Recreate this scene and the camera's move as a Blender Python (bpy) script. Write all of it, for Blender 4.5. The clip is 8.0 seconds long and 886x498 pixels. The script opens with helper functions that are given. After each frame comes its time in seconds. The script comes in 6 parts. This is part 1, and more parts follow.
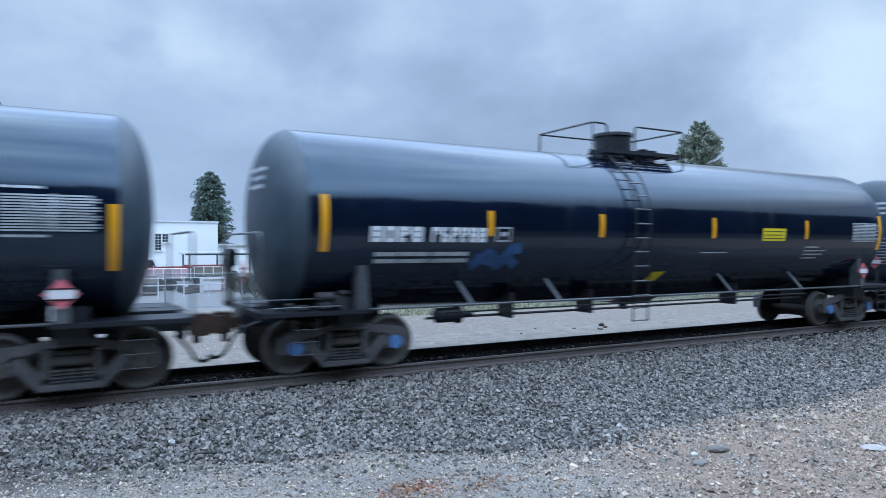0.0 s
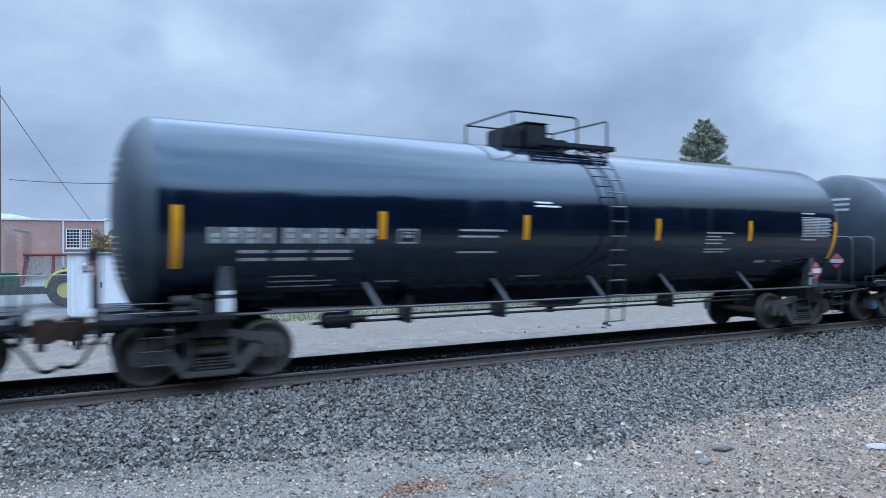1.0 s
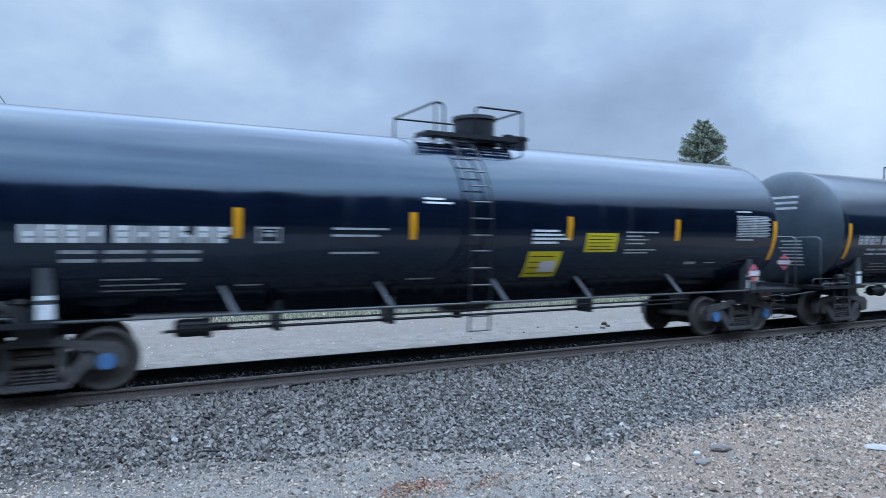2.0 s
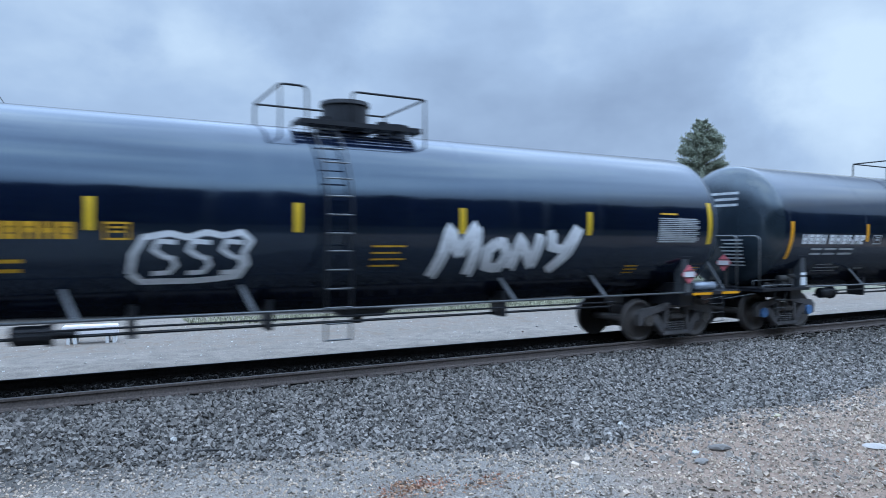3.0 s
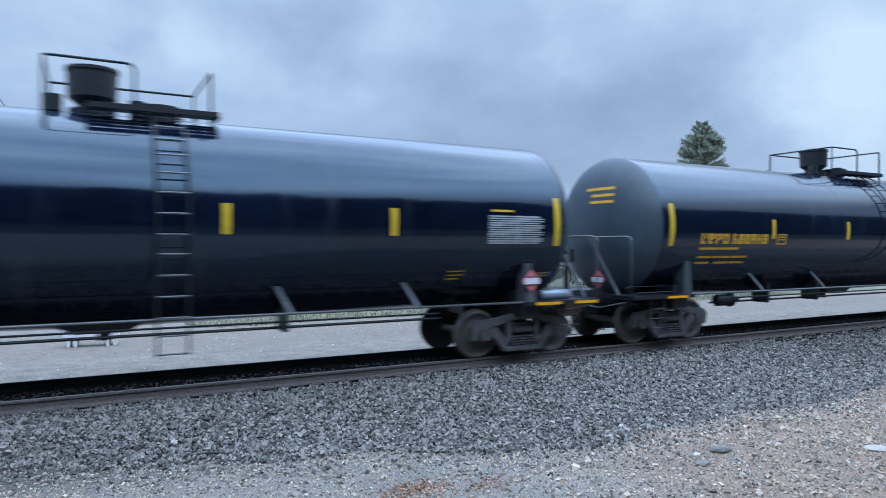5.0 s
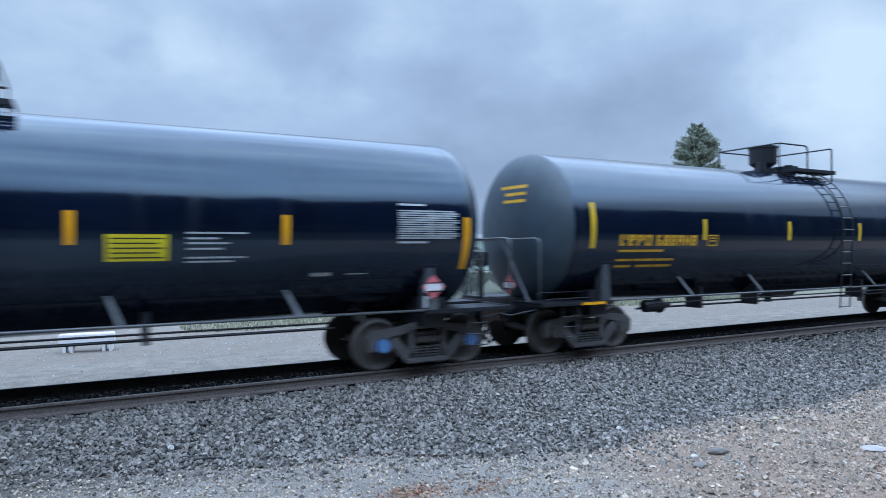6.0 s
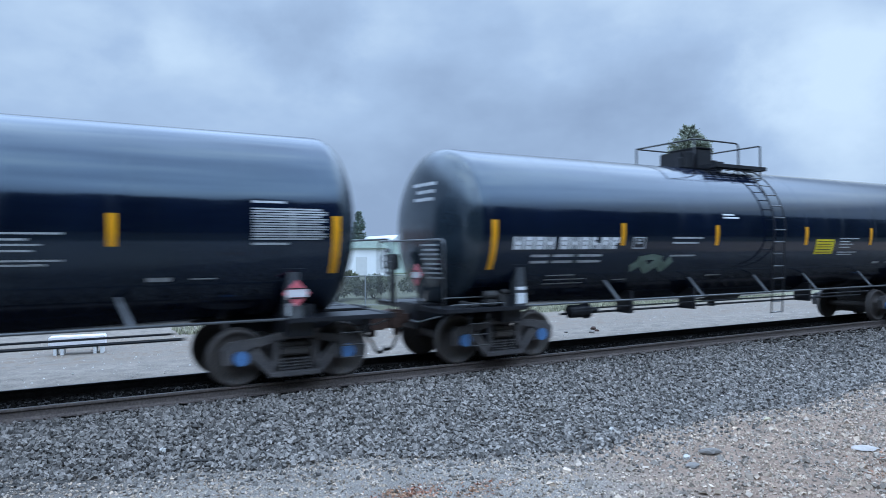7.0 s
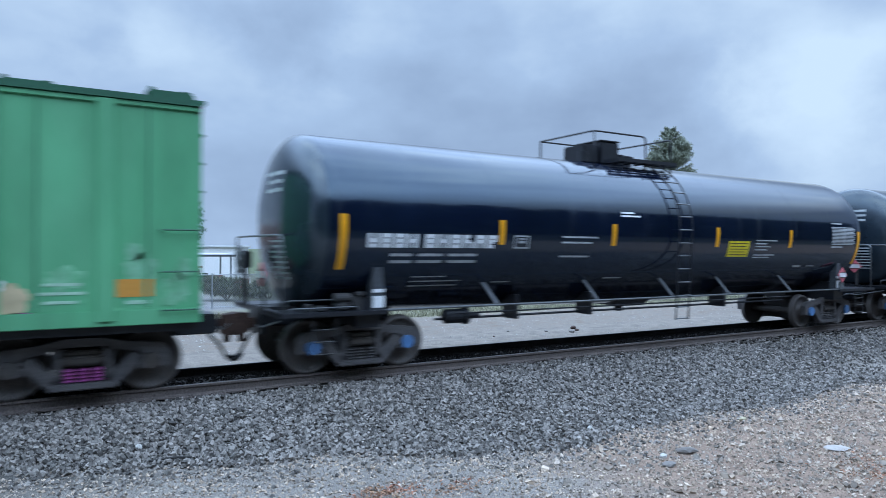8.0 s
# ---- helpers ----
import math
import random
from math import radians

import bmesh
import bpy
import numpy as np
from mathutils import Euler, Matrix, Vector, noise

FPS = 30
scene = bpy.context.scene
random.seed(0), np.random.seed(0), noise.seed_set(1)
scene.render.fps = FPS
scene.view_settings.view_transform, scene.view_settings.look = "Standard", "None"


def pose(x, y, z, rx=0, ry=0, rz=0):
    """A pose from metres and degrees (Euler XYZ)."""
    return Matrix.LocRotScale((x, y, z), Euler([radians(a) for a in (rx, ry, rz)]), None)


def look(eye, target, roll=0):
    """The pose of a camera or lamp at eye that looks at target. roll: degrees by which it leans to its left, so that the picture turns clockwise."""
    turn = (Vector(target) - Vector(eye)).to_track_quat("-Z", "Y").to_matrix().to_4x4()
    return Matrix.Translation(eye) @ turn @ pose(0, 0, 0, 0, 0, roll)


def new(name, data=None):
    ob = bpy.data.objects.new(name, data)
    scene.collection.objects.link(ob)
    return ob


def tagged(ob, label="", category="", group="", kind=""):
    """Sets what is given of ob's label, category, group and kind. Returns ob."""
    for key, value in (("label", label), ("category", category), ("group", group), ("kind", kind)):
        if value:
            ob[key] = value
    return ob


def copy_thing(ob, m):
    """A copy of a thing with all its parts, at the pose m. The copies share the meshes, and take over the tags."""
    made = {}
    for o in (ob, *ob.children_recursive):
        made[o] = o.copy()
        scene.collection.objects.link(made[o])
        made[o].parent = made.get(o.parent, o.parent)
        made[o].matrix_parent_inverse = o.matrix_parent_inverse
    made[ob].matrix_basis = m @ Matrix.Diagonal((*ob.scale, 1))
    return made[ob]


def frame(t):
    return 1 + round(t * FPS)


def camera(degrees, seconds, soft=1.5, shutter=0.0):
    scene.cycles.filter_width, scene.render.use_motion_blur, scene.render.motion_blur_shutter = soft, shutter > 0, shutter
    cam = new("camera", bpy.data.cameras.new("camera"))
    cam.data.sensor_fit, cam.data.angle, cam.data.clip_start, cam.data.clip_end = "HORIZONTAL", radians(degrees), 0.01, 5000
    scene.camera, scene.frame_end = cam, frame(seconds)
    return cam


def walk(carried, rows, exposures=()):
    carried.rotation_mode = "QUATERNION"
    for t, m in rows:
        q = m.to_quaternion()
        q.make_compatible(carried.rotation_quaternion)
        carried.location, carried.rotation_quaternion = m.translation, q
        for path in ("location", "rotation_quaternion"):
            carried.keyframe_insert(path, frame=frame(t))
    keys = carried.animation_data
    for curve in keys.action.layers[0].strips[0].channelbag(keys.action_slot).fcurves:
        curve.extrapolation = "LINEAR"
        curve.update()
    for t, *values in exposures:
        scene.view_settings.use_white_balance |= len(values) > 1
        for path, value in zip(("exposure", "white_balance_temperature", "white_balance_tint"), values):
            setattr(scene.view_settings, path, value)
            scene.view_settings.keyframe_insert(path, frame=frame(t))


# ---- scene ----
# Track along X, centre line at Y = 0, rail top at Z = 0. The train runs towards +X.
EYE = (0.0, -11.75, 2.145)
TURN, TILT, LEAN = -28.3, -0.34, 0.0
# how far the train has rolled, metres by seconds
ROLLED = [(0, 0.0), (0.5, 8.15), (1, 16.36), (1.5, 24.52), (2, 32.7), (3.5, 57.2), (4.5, 73.62), (5, 81.8), (6.5, 106.3), (7, 114.47), (7.5, 122.4), (8, 130.53)]
cam = camera(67.3, 8.0, soft=0.85, shutter=0.25)
ROWS = [  # seconds, degrees to the left, up, leaning left
    (0.0, -0.31, 0.12, 0.04), (0.5, -0.14, 0.03, -0.01), (1.0, 0.0, 0.0, 0.0), (1.5, 0.01, -0.01, 0.05),
    (2.0, -0.09, 0.01, 0.08), (2.75, -0.15, -0.03, 0.09), (3.5, -0.20, -0.06, 0.09), (4.0, -0.18, -0.07, 0.08), (4.5, -0.12, 0.0, 0.06),
    (5.0, -0.14, 0.15, 0.0), (5.75, -0.36, 0.36, -0.24), (6.5, -0.65, 0.52, -0.44), (7.0, -1.04, 0.54, -0.38), (7.5, -1.59, 0.47, -0.10),
    (8.0, -2.60, 0.37, 0.35),
]
walk(cam, [(t, pose(*EYE, 90 + TILT, LEAN, TURN) @ Matrix.Rotation(radians(yaw), 4, "Y") @ Matrix.Rotation(radians(up), 4, "X") @ Matrix.Rotation(radians(roll), 4, "Z"))
           for t, yaw, up, roll in ROWS])

# degrees from the track's normal, up, reach; how much brighter or greyer the cloud is there
CLOUDS = [(57.4, 13.5, 11, 0.09), (60.6, 8.3, 8, 0.07), (51.3, 14.6, 8, -0.08), (46.0, 11.2, 12, -0.07), (18.5, 17.3, 7, -0.13), (2.6, 15.9, 5, -0.07), (-1.8, 12.6, 10, 0.04), (21.3, 13.4, 13, 0.05), (7.7, 16.1, 6, 0.05), (38.7, 17.3, 9, 0.05), (7.2, 6.1, 9, 0.03)]
# ---- light: an overcast sky and a faint, wide sun behind the cloud ----
world = bpy.data.worlds.new("overcast_sky")
scene.world = world
world.use_nodes = True
wn, wl = world.node_tree.nodes, world.node_tree.links
wn.clear()
w_out, w_bg = wn.new("ShaderNodeOutputWorld"), wn.new("ShaderNodeBackground")
w_sky = wn.new("ShaderNodeTexSky")
w_sky.sky_type, w_sky.sun_disc, w_sky.sun_elevation, w_sky.sun_rotation = "NISHITA", False, radians(40), radians(60)
w_co, w_map = wn.new("ShaderNodeTexCoord"), wn.new("ShaderNodeMapping")
w_map.inputs["Scale"].default_value = (1.0, 1.0, 1.9)
w_map.inputs["Location"].default_value = (1.75, 0.42, 0.1)
w_map.inputs["Rotation"].default_value = (0, 0, radians(24))
w_n1, w_n2 = wn.new("ShaderNodeTexNoise"), wn.new("ShaderNodeTexNoise")
w_n1.inputs["Scale"].default_value, w_n1.inputs["Detail"].default_value, w_n1.inputs["Roughness"].default_value = 1.5, 6, 0.5
w_n2.inputs["Scale"].default_value, w_n2.inputs["Detail"].default_value = 5.5, 4
w_ramp = wn.new("ShaderNodeValToRGB")
w_ramp.color_ramp.elements[0].position, w_ramp.color_ramp.elements[0].color = 0.33, (0.250, 0.36, 0.555, 1)
w_ramp.color_ramp.elements[1].position, w_ramp.color_ramp.elements[1].color = 0.72, (0.557, 0.73, 0.935, 1)
w_mid = w_ramp.color_ramp.elements.new(0.52)
w_mid.color = (0.357, 0.505, 0.74, 1)
w_add = wn.new("ShaderNodeMath")
w_add.operation = "MULTIPLY_ADD"
w_add.inputs[1].default_value, w_add.inputs[2].default_value = 0.30, -0.15
w_sum = wn.new("ShaderNodeMath")
w_sum.operation = "ADD"
w_mix = wn.new("ShaderNodeMix")
w_mix.data_type = "RGBA"
w_mix.inputs[0].default_value = 0.97
w_dim = wn.new("ShaderNodeVectorMath")
w_dim.operation = "SCALE"
w_dim.inputs["Scale"].default_value = 0.05
wl.new(w_co.outputs["Generated"], w_map.inputs["Vector"])
wl.new(w_map.outputs["Vector"], w_n1.inputs["Vector"])
wl.new(w_map.outputs["Vector"], w_n2.inputs["Vector"])
wl.new(w_n2.outputs["Fac"], w_add.inputs[0])
wl.new(w_n1.outputs["Fac"], w_sum.inputs[0])
wl.new(w_add.outputs[0], w_sum.inputs[1])
# wisps: breaks and grey rags in the cloud, torn by the finer noise
w_torn, w_small = wn.new("ShaderNodeVectorMath"), wn.new("ShaderNodeTexNoise")
w_torn.operation = "MULTIPLY_ADD"
w_torn.inputs[1].default_value = (0.26, 0.26, 0.16)
w_small.inputs["Scale"].default_value, w_small.inputs["Detail"].default_value, w_small.inputs["Roughness"].default_value = 7.0, 7, 0.6
wl.new(w_co.outputs["Generated"], w_small.inputs["Vector"])
wl.new(w_small.outputs["Color"], w_torn.inputs[0])
wl.new(w_co.outputs["Generated"], w_torn.inputs[2])
w_total = w_sum.outputs[0]
for azimuth, up, reach, amount in CLOUDS:
    w_dot, w_lobe, w_plus = wn.new("ShaderNodeVectorMath"), wn.new("ShaderNodeMapRange"), wn.new("ShaderNodeMath")
    w_dot.operation, w_plus.operation, w_lobe.interpolation_type = "DISTANCE", "ADD", "SMOOTHSTEP"
    a, e = radians(azimuth), radians(up)
    w_dot.inputs[1].default_value = (math.sin(a) * math.cos(e) + 0.13, math.cos(a) * math.cos(e) + 0.13, math.sin(e) + 0.08)
    for key, value in (("From Min", 0.0), ("From Max", 2 * math.sin(radians(reach) / 2)), ("To Min", amount), ("To Max", 0.0)):
        w_lobe.inputs[key].default_value = value
    wl.new(w_torn.outputs["Vector"], w_dot.inputs[0])
    wl.new(w_dot.outputs["Value"], w_lobe.inputs["Value"])
    wl.new(w_total, w_plus.inputs[0])
    wl.new(w_lobe.outputs["Result"], w_plus.inputs[1])
    w_total = w_plus.outputs[0]
wl.new(w_total, w_ramp.inputs["Fac"])
wl.new(w_sky.outputs["Color"], w_dim.inputs[0])
wl.new(w_dim.outputs["Vector"], w_mix.inputs[6])
wl.new(w_ramp.outputs["Color"], w_mix.inputs[7])
wl.new(w_mix.outputs[2], w_bg.inputs["Color"])
# an overcast sky is brighter overhead than near the horizon
w_sep, w_up = wn.new("ShaderNodeSeparateXYZ"), wn.new("ShaderNodeMapRange")
w_up.interpolation_type = "SMOOTHSTEP"
for key, value in (("From Min", 0.36), ("From Max", 0.66), ("To Min", 1.12), ("To Max", 5.8)):
    w_up.inputs[key].default_value = value
wl.new(w_co.outputs["Generated"], w_sep.inputs[0])
wl.new(w_sep.outputs["Z"], w_up.inputs["Value"])
wl.new(w_up.outputs["Result"], w_bg.inputs["Strength"])
wl.new(w_bg.outputs["Background"], w_out.inputs["Surface"])
sun = new("sun", bpy.data.lights.new("sun", "SUN"))
sun.data.energy, sun.data.angle, sun.data.color = 0.35, radians(90), (0.96, 0.98, 1.0)
sun.matrix_world = look((10, -10, 30), (0, 0, 0))
scene.view_settings.exposure = 0.0


# ---- materials ----
def material(name, colour, rough=0.6, metal=0.0, vary=0.25, grain=60.0, stain=1.5, bump=0.1, second=None, coat=0.0, island=False, stretch=(1, 1, 1), dist=0.01, rand=0.0, spec=0.5, tint=(1, 1, 1)):
    """A surface with fine grain and larger stains: colour drifts towards second in the stains; rand: brightness from object to object."""
    m = bpy.data.materials.new(name)
    m.use_nodes = True
    n, l = m.node_tree.nodes, m.node_tree.links
    b = n["Principled BSDF"]
    b.inputs["Roughness"].default_value, b.inputs["Metallic"].default_value = rough, metal
    b.inputs["Coat Weight"].default_value = coat
    b.inputs["Specular IOR Level"].default_value = spec
    b.inputs["Specular Tint"].default_value = (*tint, 1)
    b.inputs["Coat Roughness"].default_value = 0.12
    co, mp = n.new("ShaderNodeTexCoord"), n.new("ShaderNodeMapping")
    mp.inputs["Scale"].default_value = stretch
    l.new(co.outputs["Object"], mp.inputs["Vector"])
    big, small = n.new("ShaderNodeTexNoise"), n.new("ShaderNodeTexNoise")
    big.inputs["Scale"].default_value, big.inputs["Detail"].default_value, big.inputs["Roughness"].default_value = stain, 6, 0.65
    small.inputs["Scale"].default_value, small.inputs["Detail"].default_value = grain, 3
    l.new(mp.outputs["Vector"], big.inputs["Vector"])
    l.new(mp.outputs["Vector"], small.inputs["Vector"])
    ramp = n.new("ShaderNodeValToRGB")
    ramp.color_ramp.elements[0].position, ramp.color_ramp.elements[1].position = 0.38, 0.66
    second = second or tuple(c * (1 - vary) for c in colour)
    ramp.color_ramp.elements[0].color, ramp.color_ramp.elements[1].color = (*colour, 1), (*second, 1)
    l.new(big.outputs["Fac"], ramp.inputs["Fac"])
    hsv = n.new("ShaderNodeHueSaturation")
    l.new(ramp.outputs["Color"], hsv.inputs["Color"])
    val = n.new("ShaderNodeMapRange")
    val.inputs["From Min"].default_value, val.inputs["From Max"].default_value = 0.25, 0.75
    val.inputs["To Min"].default_value, val.inputs["To Max"].default_value = 1 - vary, 1 + vary
    l.new(small.outputs["Fac"], val.inputs["Value"])
    last = val.outputs["Result"]
    if island or rand:
        src = n.new("ShaderNodeNewGeometry").outputs["Random Per Island"] if island else n.new("ShaderNodeObjectInfo").outputs["Random"]
        mr = n.new("ShaderNodeMapRange")
        amount = rand or 0.5
        mr.inputs["To Min"].default_value, mr.inputs["To Max"].default_value = 1 - amount, 1 + amount
        l.new(src, mr.inputs["Value"])
        mul = n.new("ShaderNodeMath")
        mul.operation = "MULTIPLY"
        l.new(last, mul.inputs[0])
        l.new(mr.outputs["Result"], mul.inputs[1])
        last = mul.outputs[0]
    l.new(last, hsv.inputs["Value"])
    l.new(hsv.outputs["Color"], b.inputs["Base Color"])
    if bump:
        bp = n.new("ShaderNodeBump")
        bp.inputs["Strength"].default_value, bp.inputs["Distance"].default_value = bump, dist
        l.new(small.outputs["Fac"], bp.inputs["Height"])
        l.new(bp.outputs["Normal"], b.inputs["Normal"])
    rr = n.new("ShaderNodeMapRange")
    rr.inputs["To Min"].default_value, rr.inputs["To Max"].default_value = max(0.03, rough - 0.08), min(1, rough + 0.12)
    l.new(big.outputs["Fac"], rr.inputs["Value"])
    l.new(rr.outputs["Result"], b.inputs["Roughness"])
    return m


def glass_material():
    m = bpy.data.materials.new("cab_glass")
    m.use_nodes = True
    b = m.node_tree.nodes["Principled BSDF"]
    b.inputs["Base Color"].default_value = (0.86, 0.92, 0.93, 1)
    b.inputs["Roughness"].default_value, b.inputs["Transmission Weight"].default_value = 0.03, 0.95
    return m


M = {
    "tank": material("black_tank_paint", (0.003, 0.006, 0.018), 0.07, 0, 0.3, 1.1, 0.8, 0.04, second=(0.004, 0.008, 0.022), spec=0.85, tint=(0.62, 0.83, 1.0), dist=0.02, stretch=(1, 0.4, 0.4)),
    "tank_head": material("paler_tank_head", (0.026, 0.043, 0.060), 0.5, 0, 0.2, 3, 0.9, 0.03, second=(0.040, 0.062, 0.082), spec=0.6),
    "tank_head_gloss": material("glossy_tank_head", (0.012, 0.019, 0.028), 0.16, 0, 0.2, 3, 0.9, 0.03, second=(0.022, 0.033, 0.044), spec=0.85, tint=(0.8, 0.92, 1.0)),
    "black": material("black_steel_paint", (0.012, 0.014, 0.02), 0.45, 0, 0.35, 30, 2, 0.1),
    "dull_black": material("dusty_black_casting", (0.03, 0.031, 0.034), 0.65, 0.1, 0.35, 40, 4, 0.3, second=(0.055, 0.052, 0.05)),
    "pipe": material("worn_grey_pipe", (0.16, 0.17, 0.18), 0.4, 0.4, 0.3, 40, 3, 0.1),
    "grime": material("brake_dust_steel", (0.075, 0.068, 0.066), 0.7, 0.2, 0.4, 45, 4, 0.3, second=(0.085, 0.07, 0.06)),
    "frame_grey": material("dusty_side_frame", (0.078, 0.074, 0.077), 0.65, 0.1, 0.35, 45, 4, 0.3, second=(0.115, 0.105, 0.104)),
    "wheel": material("wheel_steel", (0.11, 0.10, 0.097), 0.6, 0.3, 0.3, 40, 5, 0.2, second=(0.12, 0.1, 0.09)),
    "tread": material("polished_tread", (0.4, 0.4, 0.42), 0.25, 1.0, 0.1, 60, 5, 0.02),
    "blue": material("blue_bearing_cap", (0.09, 0.22, 0.46), 0.5, 0, 0.2, 40, 6, 0.1),
    "saddle": material("grey_saddle_plate", (0.075, 0.083, 0.095), 0.45, 0.1, 0.3, 20, 3, 0.1),
    "amber": material("amber_reflector", (0.92, 0.40, 0.010), 0.35, 0, 0.08, 40, 4, 0.05),
    "yellow": material("faded_yellow_reflector", (0.78, 0.50, 0.03), 0.35, 0, 0.12, 40, 4, 0.05),
    "sign_yellow": material("yellow_notice", (0.75, 0.60, 0.02), 0.4, 0, 0.05, 40, 4, 0.03),
    "white": material("white_stencil", (0.80, 0.82, 0.84), 0.5, 0, 0.15, 30, 5, 0.05),
    "grey_white": material("worn_white_stencil", (0.46, 0.48, 0.50), 0.5, 0, 0.3, 18, 4, 0.05),
    "orange": material("yellow_orange_stencil", (0.72, 0.38, 0.02), 0.5, 0, 0.2, 25, 5, 0.05),
    "placard_red": material("red_placard", (0.70, 0.16, 0.19), 0.4, 0, 0.1, 30, 5, 0.02),
    "placard_white": material("white_placard", (0.75, 0.72, 0.74), 0.4, 0, 0.06, 30, 5, 0.02),
    "silver": material("silver_reservoir", (0.26, 0.30, 0.36), 0.35, 0.3, 0.15, 20, 3, 0.1),
    "brown": material("rust_brown_casting", (0.075, 0.04, 0.03), 0.8, 0.1, 0.4, 35, 5, 0.3),
    "rubber": material("black_hose_rubber", (0.02, 0.02, 0.02), 0.6, 0, 0.2, 40, 5, 0.1),
    "spray_white": material("white_spray_paint", (0.8, 0.82, 0.85), 0.5, 0, 0.15, 12, 4, 0.0),
    "spray_blue": material("blue_spray_paint", (0.03, 0.10, 0.25), 0.5, 0, 0.4, 6, 3, 0.0),
    "spray_green": material("grey_green_spray_paint", (0.20, 0.27, 0.23), 0.5, 0, 0.4, 8, 4, 0.0, second=(0.1, 0.16, 0.12)),
    "spray_pink": material("pink_spray_paint", (0.45, 0.10, 0.33), 0.5, 0, 0.3, 8, 4, 0.0),
    "spray_tan": material("tan_spray_paint", (0.55, 0.45, 0.28), 0.5, 0, 0.3, 8, 4, 0.0),
    "green": material("green_boxcar_paint", (0.085, 0.345, 0.165), 0.55, 0, 0.16, 2.2, 0.7, 0.15, second=(0.12, 0.38, 0.20), dist=0.02, stretch=(1, 1, 0.35)),
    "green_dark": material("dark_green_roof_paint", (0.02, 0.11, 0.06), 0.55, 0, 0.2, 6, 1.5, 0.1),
    "green_pale": material("pale_scuffed_paint", (0.22, 0.47, 0.30), 0.6, 0, 0.3, 5, 3, 0.05, second=(0.11, 0.36, 0.18)),
    "pale_mint": material("pale_mint_stencil", (0.38, 0.60, 0.45), 0.6, 0, 0.25, 12, 4, 0.05),
    "panel_orange": material("orange_notice", (0.62, 0.28, 0.05), 0.5, 0, 0.1, 20, 4, 0.05),
}


def add_dust_streaks(m):
    """Thin pale runs of dust down the sides of a painted tank."""
    n, l = m.node_tree.nodes, m.node_tree.links
    b = n["Principled BSDF"]
    base, rough = b.inputs["Base Color"].links[0].from_socket, b.inputs["Roughness"].links[0].from_socket
    co, mp, tex, ramp = n.new("ShaderNodeTexCoord"), n.new("ShaderNodeMapping"), n.new("ShaderNodeTexNoise"), n.new("ShaderNodeMapRange")
    mp.inputs["Scale"].default_value = (2.6, 0.12, 0.35)
    tex.inputs["Scale"].default_value, tex.inputs["Detail"].default_value, tex.inputs["Roughness"].default_value = 1.0, 5, 0.6
    l.new(co.outputs["Object"], mp.inputs["Vector"])
    l.new(mp.outputs["Vector"], tex.inputs["Vector"])
    for key, value in (("From Min", 0.56), ("From Max", 0.78), ("To Max", 0.55)):
        ramp.inputs[key].default_value = value
    l.new(tex.outputs["Fac"], ramp.inputs["Value"])
    mix = n.new("ShaderNodeMix")
    mix.data_type = "RGBA"
    mix.inputs[7].default_value = (0.030, 0.036, 0.046, 1)
    l.new(ramp.outputs["Result"], mix.inputs[0])
    l.new(base, mix.inputs[6])
    l.new(mix.outputs[2], b.inputs["Base Color"])
    add = n.new("ShaderNodeMath")
    add.operation = "MULTIPLY_ADD"
    add.inputs[1].default_value = 0.25
    l.new(ramp.outputs["Result"], add.inputs[0])
    l.new(rough, add.inputs[2])
    l.new(add.outputs[0], b.inputs["Roughness"])


add_dust_streaks(M["tank"])


# ---- mesh helpers ----
def part(name, bm, mat, parent=None, label="", smooth=False):
    """Links a bmesh as one mesh object under a thing or a part."""
    if smooth:
        for face in bm.faces:
            face.smooth = True
    me = bpy.data.meshes.new(name)
    bm.to_mesh(me)
    bm.free()
    me.materials.append(M[mat])
    ob = new(name, me)
    ob.parent = parent
    if label:
        ob["label"] = label
    return ob


def box(bm, x0, x1, y0, y1, z0, z1, bevel=0.0):
    made = bmesh.ops.create_cube(bm, size=1.0, matrix=Matrix.Translation(((x0 + x1) / 2, (y0 + y1) / 2, (z0 + z1) / 2)) @ Matrix.Diagonal((abs(x1 - x0), abs(y1 - y0), abs(z1 - z0), 1)))
    if bevel:
        edges = {e for v in made["verts"] for e in v.link_edges}
        bmesh.ops.bevel(bm, geom=list(edges), offset=bevel, segments=2, affect="EDGES", clamp_overlap=True)
    return bm


def ring(bm, centre, axis_u, axis_v, r, n):
    return [bm.verts.new(Vector(centre) + (axis_u * math.cos(2 * math.pi * i / n) + axis_v * math.sin(2 * math.pi * i / n)) * r) for i in range(n)]


def tube(bm, points, r, n=8, cap=True):
    """A round bar along a line of points."""
    points = [Vector(p) for p in points]
    rings = []
    side = None
    for i, p in enumerate(points):
        way = (points[min(i + 1, len(points) - 1)] - points[max(i - 1, 0)]).normalized()
        if side is None:
            side = way.orthogonal().normalized()
        side = (side - way * side.dot(way)).normalized()
        rings.append(ring(bm, p, side, way.cross(side), r, n))
    for a, b in zip(rings, rings[1:]):
        for i in range(n):
            bm.faces.new((a[i], a[(i + 1) % n], b[(i + 1) % n], b[i]))
    if cap:
        bm.faces.new(rings[0][::-1])
        bm.faces.new(rings[-1])
    return bm


